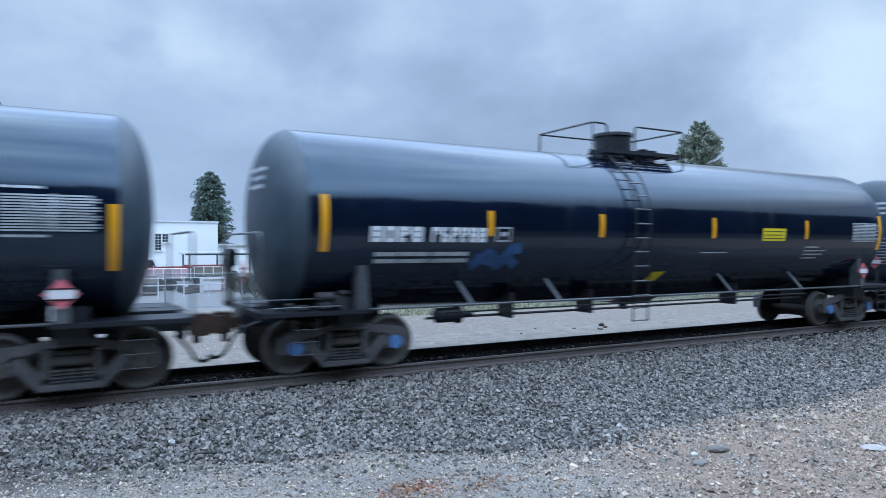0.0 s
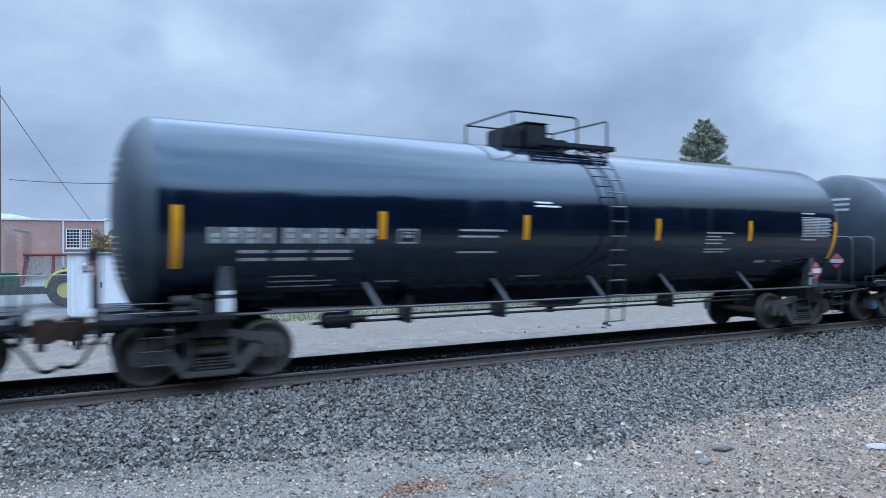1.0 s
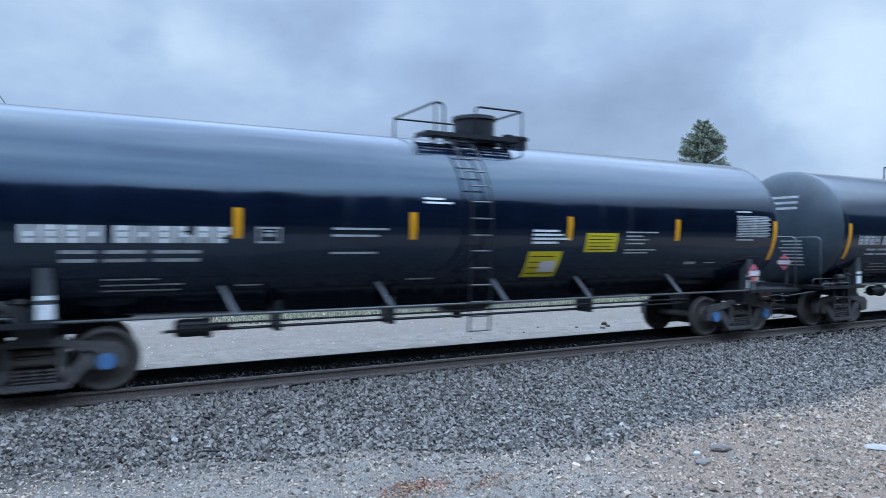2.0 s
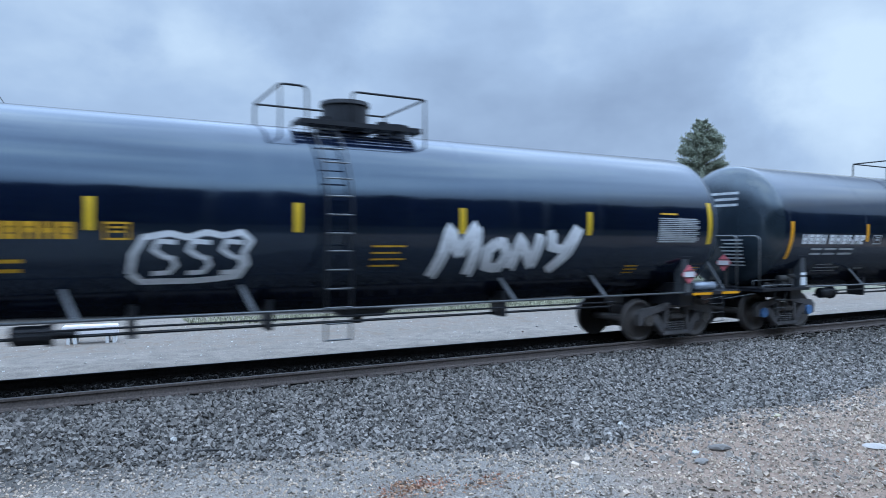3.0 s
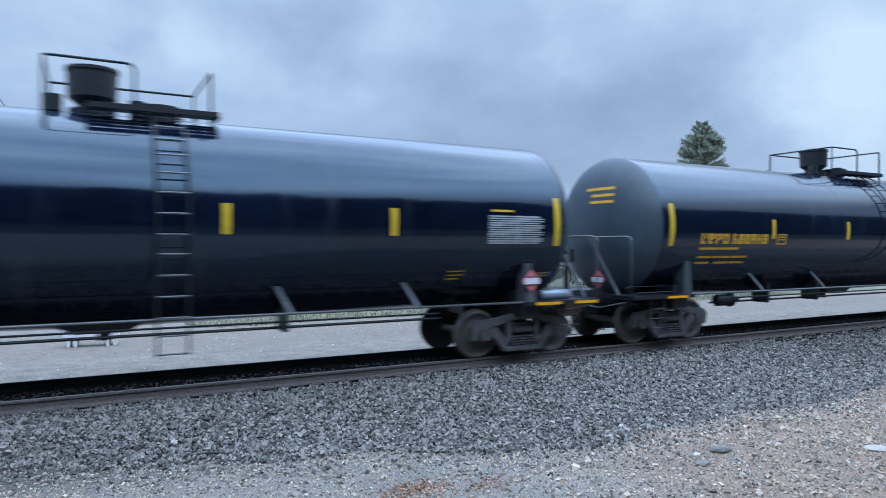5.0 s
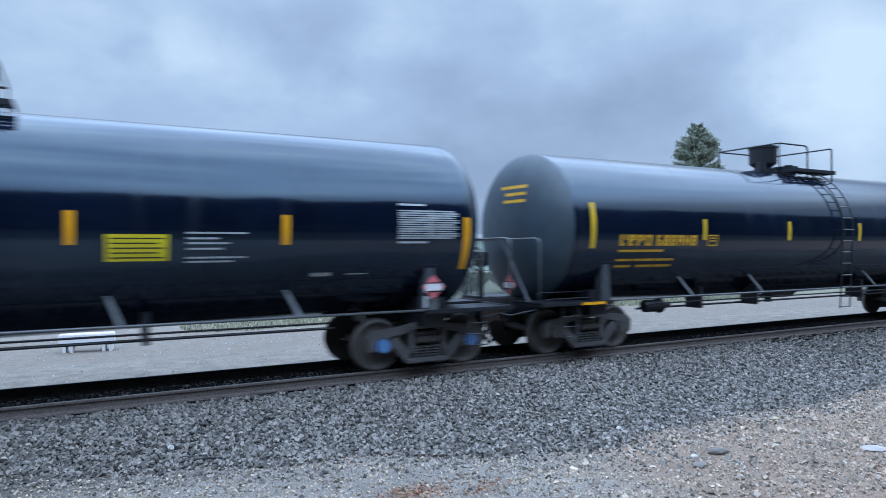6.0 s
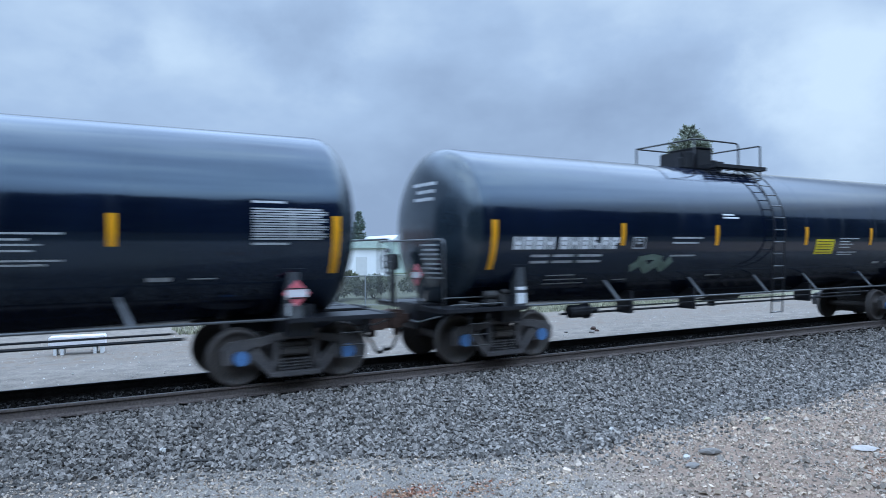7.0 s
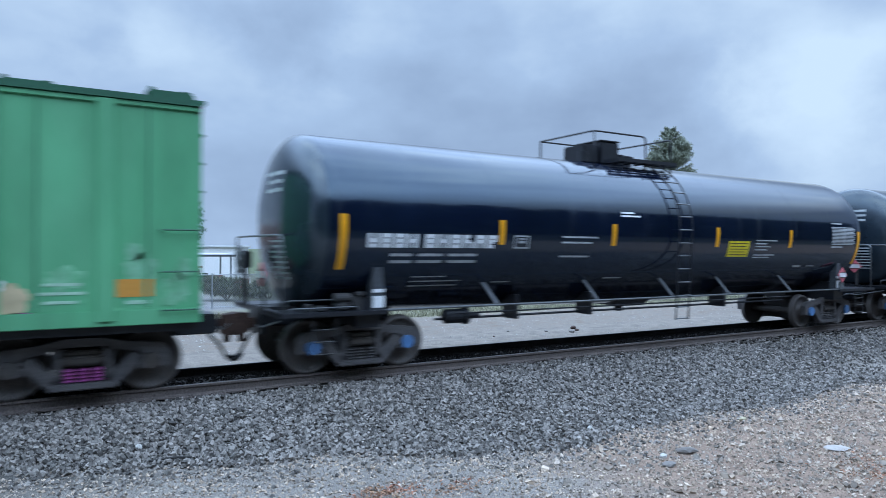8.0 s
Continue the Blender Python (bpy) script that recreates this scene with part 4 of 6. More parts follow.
M["dark_trim"] = material("dark_trim_paint", (0.04, 0.042, 0.045), 0.6, 0, 0.2, 20, 2, 0.1)
M["pane"] = material("dark_window_glass", (0.03, 0.035, 0.045), 0.08, 0, 0.2, 2, 1, 0.0)
M["frame_white"] = material("white_window_frame", (0.70, 0.70, 0.69), 0.6, 0, 0.08, 20, 3, 0.05)
M["cabinet"] = material("white_sheet_metal", (0.76, 0.79, 0.83), 0.45, 0, 0.06, 9, 0.9, 0.05, second=(0.69, 0.72, 0.77), stretch=(1, 1, 0.4))
M["tractor_green"] = material("tractor_green_paint", (0.02, 0.10, 0.035), 0.4, 0, 0.2, 20, 2, 0.05)
M["tractor_yellow"] = material("tractor_yellow_paint", (0.74, 0.62, 0.16), 0.4, 0, 0.1, 20, 2, 0.05)
M["red_paint"] = material("faded_red_paint", (0.30, 0.07, 0.07), 0.5, 0, 0.2, 10, 2, 0.05)
M["pink_paint"] = material("faded_pink_sheet", (0.62, 0.45, 0.47), 0.6, 0, 0.15, 10, 2, 0.05)
M["galvanised"] = material("galvanised_steel", (0.36, 0.38, 0.40), 0.45, 0.6, 0.15, 20, 2, 0.05)
M["wood"] = material("grey_board", (0.30, 0.26, 0.22), 0.85, 0, 0.25, 12, 2, 0.3, stretch=(1, 6, 6))
M["glass"] = glass_material()


def brick_material():
    m = material("pink_brick_wall", (0.37, 0.215, 0.18), 0.85, 0, 0.12, 12, 0.6, 0.1, second=(0.42, 0.26, 0.22))
    n, l = m.node_tree.nodes, m.node_tree.links
    b = n["Principled BSDF"]
    base = b.inputs["Base Color"].links[0].from_socket
    co, mp = n.new("ShaderNodeTexCoord"), n.new("ShaderNodeMapping")
    mp.inputs["Rotation"].default_value = (radians(90), 0, 0)
    l.new(co.outputs["Object"], mp.inputs["Vector"])
    tex = n.new("ShaderNodeTexBrick")
    tex.inputs["Scale"].default_value, tex.inputs["Brick Width"].default_value, tex.inputs["Row Height"].default_value = 1.0, 0.22, 0.075
    tex.inputs["Mortar Size"].default_value = 0.008
    tex.inputs["Color1"].default_value, tex.inputs["Color2"].default_value, tex.inputs["Mortar"].default_value = (1, 1, 1, 1), (0.8, 0.78, 0.78, 1), (1.25, 1.4, 1.45, 1)
    l.new(mp.outputs["Vector"], tex.inputs["Vector"])
    mul = n.new("ShaderNodeMix")
    mul.data_type, mul.blend_type = "RGBA", "MULTIPLY"
    mul.inputs[0].default_value = 1.0
    l.new(base, mul.inputs[6])
    l.new(tex.outputs["Color"], mul.inputs[7])
    l.new(mul.outputs[2], b.inputs["Base Color"])
    return m


M["brick_wall"] = brick_material()


def leaf_mesh(name, mat, parent, points, size, rng, droop=0.0):
    """A crown of many small leaf clumps, one quad each, at the given places and ways."""
    n = len(points)
    p = np.array([q[0] for q in points])
    d = np.array([q[1] for q in points])
    d /= np.linalg.norm(d, axis=1, keepdims=True) + 1e-9
    side = np.cross(d, rng.normal(size=(n, 3)))
    side /= np.linalg.norm(side, axis=1, keepdims=True) + 1e-9
    s = size * rng.uniform(0.6, 1.3, (n, 1))
    a, b = p - side * s * 0.4, p + side * s * 0.4
    tip = p + d * s * 1.5
    tip[:, 2] -= droop * s[:, 0]
    v = np.stack([a, p - d * s * 0.2, b, tip], 1).reshape(-1, 3)
    me = bpy.data.meshes.new(name)
    me.from_pydata(v.tolist(), [], np.arange(4 * n).reshape(-1, 4).tolist())
    me.materials.append(M[mat])
    ob = new(name, me)
    ob.parent = parent
    return ob


def build_conifer(height, width, seed, mat="conifer", label="tall dark green fir with layered boughs", start=0.12, dense=1.0, shape=(1.0, 0.75), lift=0.35, leaf=0.0, even=(0.65, 1.12)):
    rng = np.random.default_rng(seed)
    tree = new("conifer_tree")
    part("trunk", tube(fresh(), [(0, 0, -0.1), (0.02, 0, height * 0.3), (0, 0.02, height * 0.7), (0, 0, height * 0.98)], 0.02 * height * 0.55, 8), "bark", tree)
    bm = fresh()
    pts = []
    z = height * start
    while z < height * 0.985:
        t = (z - height * start) / (height * (1 - start))
        reach = width / 2 * (1 - t ** shape[0]) ** shape[1] * rng.uniform(0.8, 1.1) + 0.08
        count = int((7 + 5 * (1 - t)) * dense)
        for k in range(count):
            a = rng.uniform(0, 2 * math.pi)
            r = reach * rng.uniform(*even)
            rise = rng.uniform(-0.28, 0.12) + lift * t
            end = np.array([r * math.cos(a), r * math.sin(a), z + r * rise])
            tube(bm, [(0, 0, z), end.tolist()], 0.02 + 0.01 * height / 10, 3, False)
            m = int((9 + r * 17 * dense) * (3.2 if leaf else 1))
            for _ in range(m):
                f = rng.uniform(0.15, 1.0)
                off = rng.normal(size=3) * 0.12 * (0.5 + r * 0.25)
                q = np.array([0, 0, z]) * (1 - f) + end * f + off
                pts.append((q, np.array([math.cos(a), math.sin(a), -0.25]) + rng.normal(size=3) * 0.45))
        z += height * 0.028 * rng.uniform(0.7, 1.4)
    part("limb_frame", bm, "bark", tree)
    leaf_mesh("crown", mat, tree, pts, leaf or 0.012 * height + 0.04, rng, 0.25)
    return tagged(tree, label, "tree")


def build_bush(x, y, w, d, h, seed, mat="hedge", label="grey-green bush behind the chain-link fence", count=2400, low=0.35):
    rng = np.random.default_rng(seed)
    bush = new("bush")
    bm = fresh()
    pts = []
    for k in range(9):
        a = rng.uniform(0, 2 * math.pi)
        e = (w * 0.35 * math.cos(a), d * 0.35 * math.sin(a), h * rng.uniform(0.55, 0.95))
        tube(bm, [(0, 0, -0.05), (e[0] * 0.4, e[1] * 0.4, e[2] * 0.5), e], 0.02, 4, False)
    part("stem_frame", bm, "bark", bush)
    lumps = [(rng.uniform(-0.5, 0.5) * w * 0.7, rng.uniform(-0.5, 0.5) * d * 0.7, rng.uniform(low, 0.8) * h, rng.uniform(0.22, 0.4)) for _ in range(12)]
    for _ in range(count):
        lx, ly, lz, lr = lumps[rng.integers(12)]
        v = rng.normal(size=3)
        v /= np.linalg.norm(v)
        q = np.array([lx + v[0] * lr * w * 0.6, ly + v[1] * lr * d * 0.6, max(0.03, lz + v[2] * lr * h * 0.7)])
        pts.append((q, v + rng.normal(size=3) * 0.5))
    leaf_mesh("foliage", mat, bush, pts, 0.13 if mat == "hedge" else 0.09, rng)
    bush.matrix_basis = pose(x, y, ground_z(x, y))
    return tagged(bush, label, "bush")


def build_window(parent, x0, x1, z0, z1, y, nx, nz):
    fr = 0.06
    bm = fresh()
    box(bm, x0 - fr, x1 + fr, y - 0.06, y + 0.02, z0 - fr, z0)
    box(bm, x0 - fr, x1 + fr, y - 0.06, y + 0.02, z1, z1 + fr)
    box(bm, x0 - fr, x0, y - 0.06, y + 0.02, z0, z1)
    box(bm, x1, x1 + fr, y - 0.06, y + 0.02, z0, z1)
    win = part("window", bm, "frame_white", parent, "small-paned window with a white frame")
    part("pane", box(fresh(), x0, x1, y - 0.02, y - 0.006, z0, z1), "pane", win, "dark window glass")
    bm = fresh()
    for i in range(1, nx):
        x = x0 + (x1 - x0) * i / nx
        box(bm, x - 0.016, x + 0.016, y - 0.045, y - 0.022, z0, z1)
    for i in range(1, nz):
        z = z0 + (z1 - z0) * i / nz
        box(bm, x0, x1, y - 0.043, y - 0.023, z - 0.016, z + 0.016)
    part("glazing_grid", bm, "frame_white", win)
    part("sill", box(fresh(), x0 - 0.12, x1 + 0.12, y - 0.14, y, z0 - 0.14, z0 - fr, 0.01), "frame_white", win)
    return win


def build_buildings():
    g = -0.5
    b = new("brick_building")
    part("wall", box(fresh(), -42, 1.33, 46, 60, g, 3.98), "brick_wall", b, "pink brick wall")
    part("coping", box(fresh(), -42.1, 1.36, 45.9, 60.1, 3.98, 4.12, 0.02), "frame_white", b, "white coping along the roof edge")
    bm = prism(fresh(), [(-42, 4.12), (-3, 4.12), (-5, 4.55), (-20, 4.75), (-42, 4.75)], 49, 58)
    part("roof", bm, "roof_grey", b, "pale low metal roof")
    part("downpipe", tube(fresh(), [(-1.42, 45.93, g), (-1.42, 45.93, 3.95)], 0.06, 8), "frame_white", b)
    for i in range(6):
        build_window(b, -1.18 - 7 * i, -0.36 - 7 * i, 1.96, 3.32, 46, 4, 6)
        build_window(b, -0.2 - 7 * i, 0.45 - 7 * i, 1.96, 3.32, 46, 4, 6)
    tagged(b, "low pink brick building with small-paned windows", "building")
    w = new("white_building")
    part("wall", box(fresh(), 1.35, 10.16, 46.4, 62, g, 4.1), "wall_white", w, "plain white rendered wall")
    part("coping", box(fresh(), 1.37, 10.24, 46.3, 62.1, 4.1, 4.22, 0.02), "roof_grey", w)
    part("annexe_wall", box(fresh(), 10.16, 15.4, 47.4, 58, g, 2.2), "wall_white", w)
    part("annexe_roof", box(fresh(), 10.165, 15.6, 47.2, 58.2, 2.2, 2.36, 0.02), "roof_grey", w)
    build_window(w, 5.32, 5.74, 1.85, 3.12, 46.4, 2, 6)
    build_window(w, 5.86, 6.25, 2.5, 3.12, 46.4, 2, 3)
    part("vent", box(fresh(), 1.9, 2.15, 50, 50.25, 4.2, 4.5), "galvanised", w)
    tagged(w, "white rendered building with a flat roof", "building")
    c = new("canopy")
    part("roof_slab", box(fresh(), 6.6, 12.2, 38.6, 42.6, 1.55, 1.72, 0.02), "roof_grey", c, "thin pale canopy roof")
    part("fascia", box(fresh(), 6.58, 12.22, 38.55, 38.6, 1.5, 1.62), "dark_trim", c)
    for x in (6.9, 9.4, 11.9):
        for y in (38.9, 42.3):
            part("post", box(fresh(), x - 0.06, x + 0.06, y - 0.06, y + 0.06, g, 1.55), "galvanised", c)
    for x, wd, h, mt in ((9.6, 0.9, 0.75, "dark_trim"), (10.8, 0.8, 0.6, "red_paint")):
        part("stored_crate", box(fresh(), x, x + wd, 40, 41, ground_z(x, 40) - 0.02, g + h, 0.03), mt, c)
    tagged(c, "open-sided canopy with a thin flat roof", "canopy")
    s = new("shed")
    part("wall", box(fresh(), 24.5, 31.0, 56, 62, g, 2.55), "wall_white", s)
    part("roof", prism(fresh(), [(24.2, 2.55), (31.3, 2.55), (29.2, 3.5), (26.2, 3.5)], 55.7, 62.3), "roof_green", s, "pale grey-green hipped roof")
    part("door", box(fresh(), 27.2, 28.5, 55.95, 56.0, g, 1.6), "frame_white", s)
    tagged(s, "white shed with a pale grey-green roof", "shed")
    h = new("low_hall")
    part("wall", box(fresh(), 33.5, 64.0, 60, 70, g, 3.5), "roof_green", h, "pale grey-green sheet wall")
    part("roof", prism(fresh(), [(33.2, 3.5), (64.3, 3.5), (63.3, 4.15), (34.2, 4.15)], 59.6, 70.4), "roof_grey", h, "pale low roof")
    for i in range(9):
        part("wall_rib", box(fresh(), 35.0 + 3.2 * i, 35.12 + 3.2 * i, 59.93, 60.0, g, 3.5), "roof_green", h)
    tagged(h, "long low hall with pale grey-green walls", "building")


def build_cabinet():
    c = new("utility_cabinet")
    part("body", box(fresh(), -0.91, 0.91, 0, 1.5, 0.06, 2.22, 0.02), "cabinet", c, "white sheet-metal cabinet body")
    part("plinth", box(fresh(), -0.95, 0.95, -0.03, 1.53, -0.1, 0.06), "wood", c)
    part("lid", box(fresh(), -1.02, 0.98, -0.09, 1.6, 2.22, 2.29, 0.015), "galvanised", c, "overhanging grey lid")
    for x0, x1 in ((-0.62, 0.10), (0.12, 0.84)):
        d = part("door", box(fresh(), x0, x1, -0.02, 0.0, 0.16, 2.1, 0.008), "cabinet", c)
        part("handle", box(fresh(), x1 - 0.12, x1 - 0.08, -0.05, -0.02, 1.05, 1.25, 0.008), "dark_trim", d)
    part("corner_post", box(fresh(), -0.78, -0.70, -0.03, 0.0, 0.06, 2.2, 0.008), "cabinet", c)
    bm = fresh()
    bmesh.ops.create_uvsphere(bm, u_segments=12, v_segments=8, radius=0.09, matrix=Matrix.Translation((-0.5, -0.08, 1.84)))
    part("lamp", bm, "placard_white", c, "round white lamp housing", smooth=True)
    bm = fresh()
    for i in range(6):
        box(bm, -0.55 + 0.07 * i, -0.50 + 0.07 * i, -0.026, -0.021, 1.60, 1.66)
    part("nameplate", bm, "dark_trim", c)
    part("bracket", box(fresh(), 0.82, 0.93, -0.06, 0.0, 2.02, 2.14, 0.01), "galvanised", c)
    c.matrix_basis = pose(0.50, 14.4, -0.40, 0, 0, 6)
    tagged(c, "white sheet-metal utility cabinet with an overhanging lid", "cabinet")


def build_fence():
    f = new("chain_link_fence")
    x0, x1, y, h = -12.0, 24.0, 17.0, 1.42
    g = -0.4
    n = int((x1 - x0) / 3)
    for i in range(n + 1):
        x = x0 + 3 * i
        part("post", tube(fresh(), [(x, y, g - 0.15), (x, y, g + h + 0.06)], 0.03, 8), "galvanised", f)
    part("top_rail", tube(fresh(), [(x0, y, g + h), (x1, y, g + h)], 0.02, 6), "galvanised", f)
    part("bottom_rail", tube(fresh(), [(x0, y, g + 0.08), (x1, y, g + 0.08)], 0.012, 6), "galvanised", f)
    verts, faces = [], []
    step, t = 0.07, 0.006
    k = int((x1 - x0) / step)
    for s in (-1, 1):
        for i in range(k):
            a = x0 + i * step
            b = a + s * h
            lo, hi = (0.0, 1.0)
            if b < x0:
                hi = (a - x0) / h
            if b > x1:
                hi = (x1 - a) / h
            p, q = (a, g), (a + s * h * hi, g + h * hi)
            base = len(verts)
            yy = y + 0.004 * s
            verts += [(p[0] - t, yy, p[1]), (p[0] + t, yy, p[1]), (q[0] + t, yy, q[1]), (q[0] - t, yy, q[1]),
                      (p[0], yy + 0.006, p[1]), (q[0], yy + 0.006, q[1])]
            faces += [(base, base + 1, base + 2, base + 3), (base + 1, base + 4, base + 5, base + 2), (base + 4, base, base + 3, base + 5)]
    me = bpy.data.meshes.new("wire_mesh")
    me.from_pydata(verts, [], faces)
    me.materials.append(M["galvanised"])
    ob = new("wire_mesh", me)
    ob.parent = f
    tagged(f, "low galvanised chain-link fence", "fence")


def build_tractor():
    t = new("tractor")
    part("hood", box(fresh(), -3.2, -1.4, -0.4, 0.4, 0.75, 1.4, 0.08), "tractor_green", t, "green engine hood")
    part("chassis", box(fresh(), -3.0, 0.6, -0.3, 0.3, 0.5, 0.8, 0.05), "dark_trim", t)
    for y in (-0.7, 0.7):
        for x, top in ((-1.35, -1.15), (0.55, 0.45), (-0.25, -0.2)):
            part("cab_post", tube(fresh(), [(x, y, 0.85), (top, y * 0.93, 2.1)], 0.045, 6), "red_paint", t)
        for x0, x1 in ((-1.28, -0.28), (-0.2, 0.46)):
            pane = part("side_glass", box(fresh(), x0, x1, y * 0.955 - 0.006, y * 0.955 + 0.006, 0.95, 2.05), "glass", t, "clear cab glass")
            pane.visible_shadow = False
        bm = fresh()
        pts = [(0.75 * math.cos(a) + 0.25, 0.75 + 0.78 * math.sin(a)) for a in [math.pi * (0.02 + 0.96 * i / 14) for i in range(15)]]
        inner = [(0.9 * (p - 0.25) + 0.25, 0.75 + 0.9 * (q - 0.75)) for p, q in pts]
        for i in range(14):
            prism(bm, [pts[i], pts[i + 1], inner[i + 1], inner[i]], y * 0.8, y * 1.35)
        part("fender", bm, "tractor_yellow", t, "yellow rear fender")
        wheel = part("rear_wheel", lathe(fresh(), [(-0.2, 0.32), (-0.2, 0.6), (-0.16, 0.68), (0.16, 0.68), (0.2, 0.6), (0.2, 0.32)], (0.25, y * 1.1, 0.68), "Y", 28), "rubber", t, "large black tyre")
        part("rim", lathe(fresh(), [(-0.12, 0.0), (-0.15, 0.32), (0.15, 0.32), (0.12, 0.0)], (0.25, y * 1.1, 0.68), "Y", 20), "tractor_yellow", wheel)
        wheel = part("front_wheel", lathe(fresh(), [(-0.13, 0.2), (-0.13, 0.36), (-0.1, 0.42), (0.1, 0.42), (0.13, 0.36), (0.13, 0.2)], (-2.7, y * 0.95, 0.42), "Y", 24), "rubber", t)
        part("rim", lathe(fresh(), [(-0.08, 0.0), (-0.1, 0.2), (0.1, 0.2), (0.08, 0.0)], (-2.7, y * 0.95, 0.42), "Y", 16), "tractor_yellow", wheel)
    part("cab_roof", box(fresh(), -1.3, 0.62, -0.75, 0.75, 2.08, 2.2, 0.05), "red_paint", t, "dull red cab roof edge")
    part("seat", box(box(fresh(), -0.3, 0.2, -0.25, 0.25, 0.9, 1.1, 0.05), 0.1, 0.22, -0.25, 0.25, 1.05, 1.6, 0.05), "dark_trim", t)
    part("steering_wheel", lathe(fresh(), [(0.0, 0.17), (0.02, 0.2), (0.04, 0.17), (0.0, 0.17)], (-0.75, 0, 1.3), "Z", 16), "dark_trim", t)
    t.matrix_basis = pose(-0.95, 20.8, ground_z(-0.95, 20.8))
    tagged(t, "green and yellow farm tractor with a glazed cab", "tractor")


def build_trailer(x, y, length, mat, label, rails):
    t = new("utility_trailer")
    part("bed", box(fresh(), 0, length, -0.9, 0.9, 0.55, 0.7, 0.02), "dark_trim", t)
    part("load", box(fresh(), 0.15, length - 0.2, -0.8, 0.8, 0.7, 1.25, 0.04), mat, t, "boxy load in faded paint")
    for i in range(rails):
        xx = 0.1 + (length - 0.2) * i / (rails - 1)
        part("stake", box(fresh(), xx - 0.03, xx + 0.03, -0.93, -0.87, 0.6, 1.45), "frame_white", t)
    part("stake_rail", box(fresh(), 0.05, length - 0.05, -0.945, -0.93, 1.3, 1.4), "red_paint", t)
    for xx in (length * 0.4, length * 0.62):
        for yy in (-0.95, 0.95):
            part("wheel", lathe(fresh(), [(-0.1, 0.0), (-0.1, 0.3), (-0.07, 0.36), (0.07, 0.36), (0.1, 0.3), (0.1, 0.0)], (xx, yy, 0.36), "Y", 20), "rubber", t)
    part("drawbar", box(fresh(), -1.0, 0.1, -0.06, 0.06, 0.5, 0.6), "dark_trim", t)
    t.matrix_basis = pose(x, y, ground_z(x, y))
    tagged(t, label, "trailer")


def build_pickup(x, y):
    t = new("pickup_truck")
    part("body", box(fresh(), 0, 4.9, -0.9, 0.9, 0.45, 1.05, 0.1), "placard_white", t, "white pickup body")
    bm = prism(fresh(), [(1.5, 1.03), (3.4, 1.03), (3.1, 1.7), (1.9, 1.7)], -0.8, 0.8)
    part("cab", bm, "placard_white", t)
    for yy in (-0.81, 0.81):
        bm = prism(fresh(), [(1.72, 1.1), (3.2, 1.1), (3.0, 1.6), (1.98, 1.6)], yy - 0.005, yy + 0.005)
        part("side_window", bm, "pane", t)
        for xx in (0.95, 3.95):
            w = part("wheel", lathe(fresh(), [(-0.11, 0.0), (-0.11, 0.32), (-0.08, 0.38), (0.08, 0.38), (0.11, 0.32), (0.11, 0.0)], (xx, yy * 1.05, 0.38), "Y", 20), "rubber", t)
            part("rim", lathe(fresh(), [(-0.115, 0.0), (-0.12, 0.2), (0.12, 0.2), (0.115, 0.0)], (xx, yy * 1.05, 0.38), "Y", 16), "galvanised", w)
    part("tail_light", box(fresh(), -0.01, 0.02, -0.88, -0.75, 0.75, 0.95), "red_paint", t)
    t.matrix_basis = pose(x, y, ground_z(x, y))
    tagged(t, "parked white pickup truck in the yard", "pickup truck")


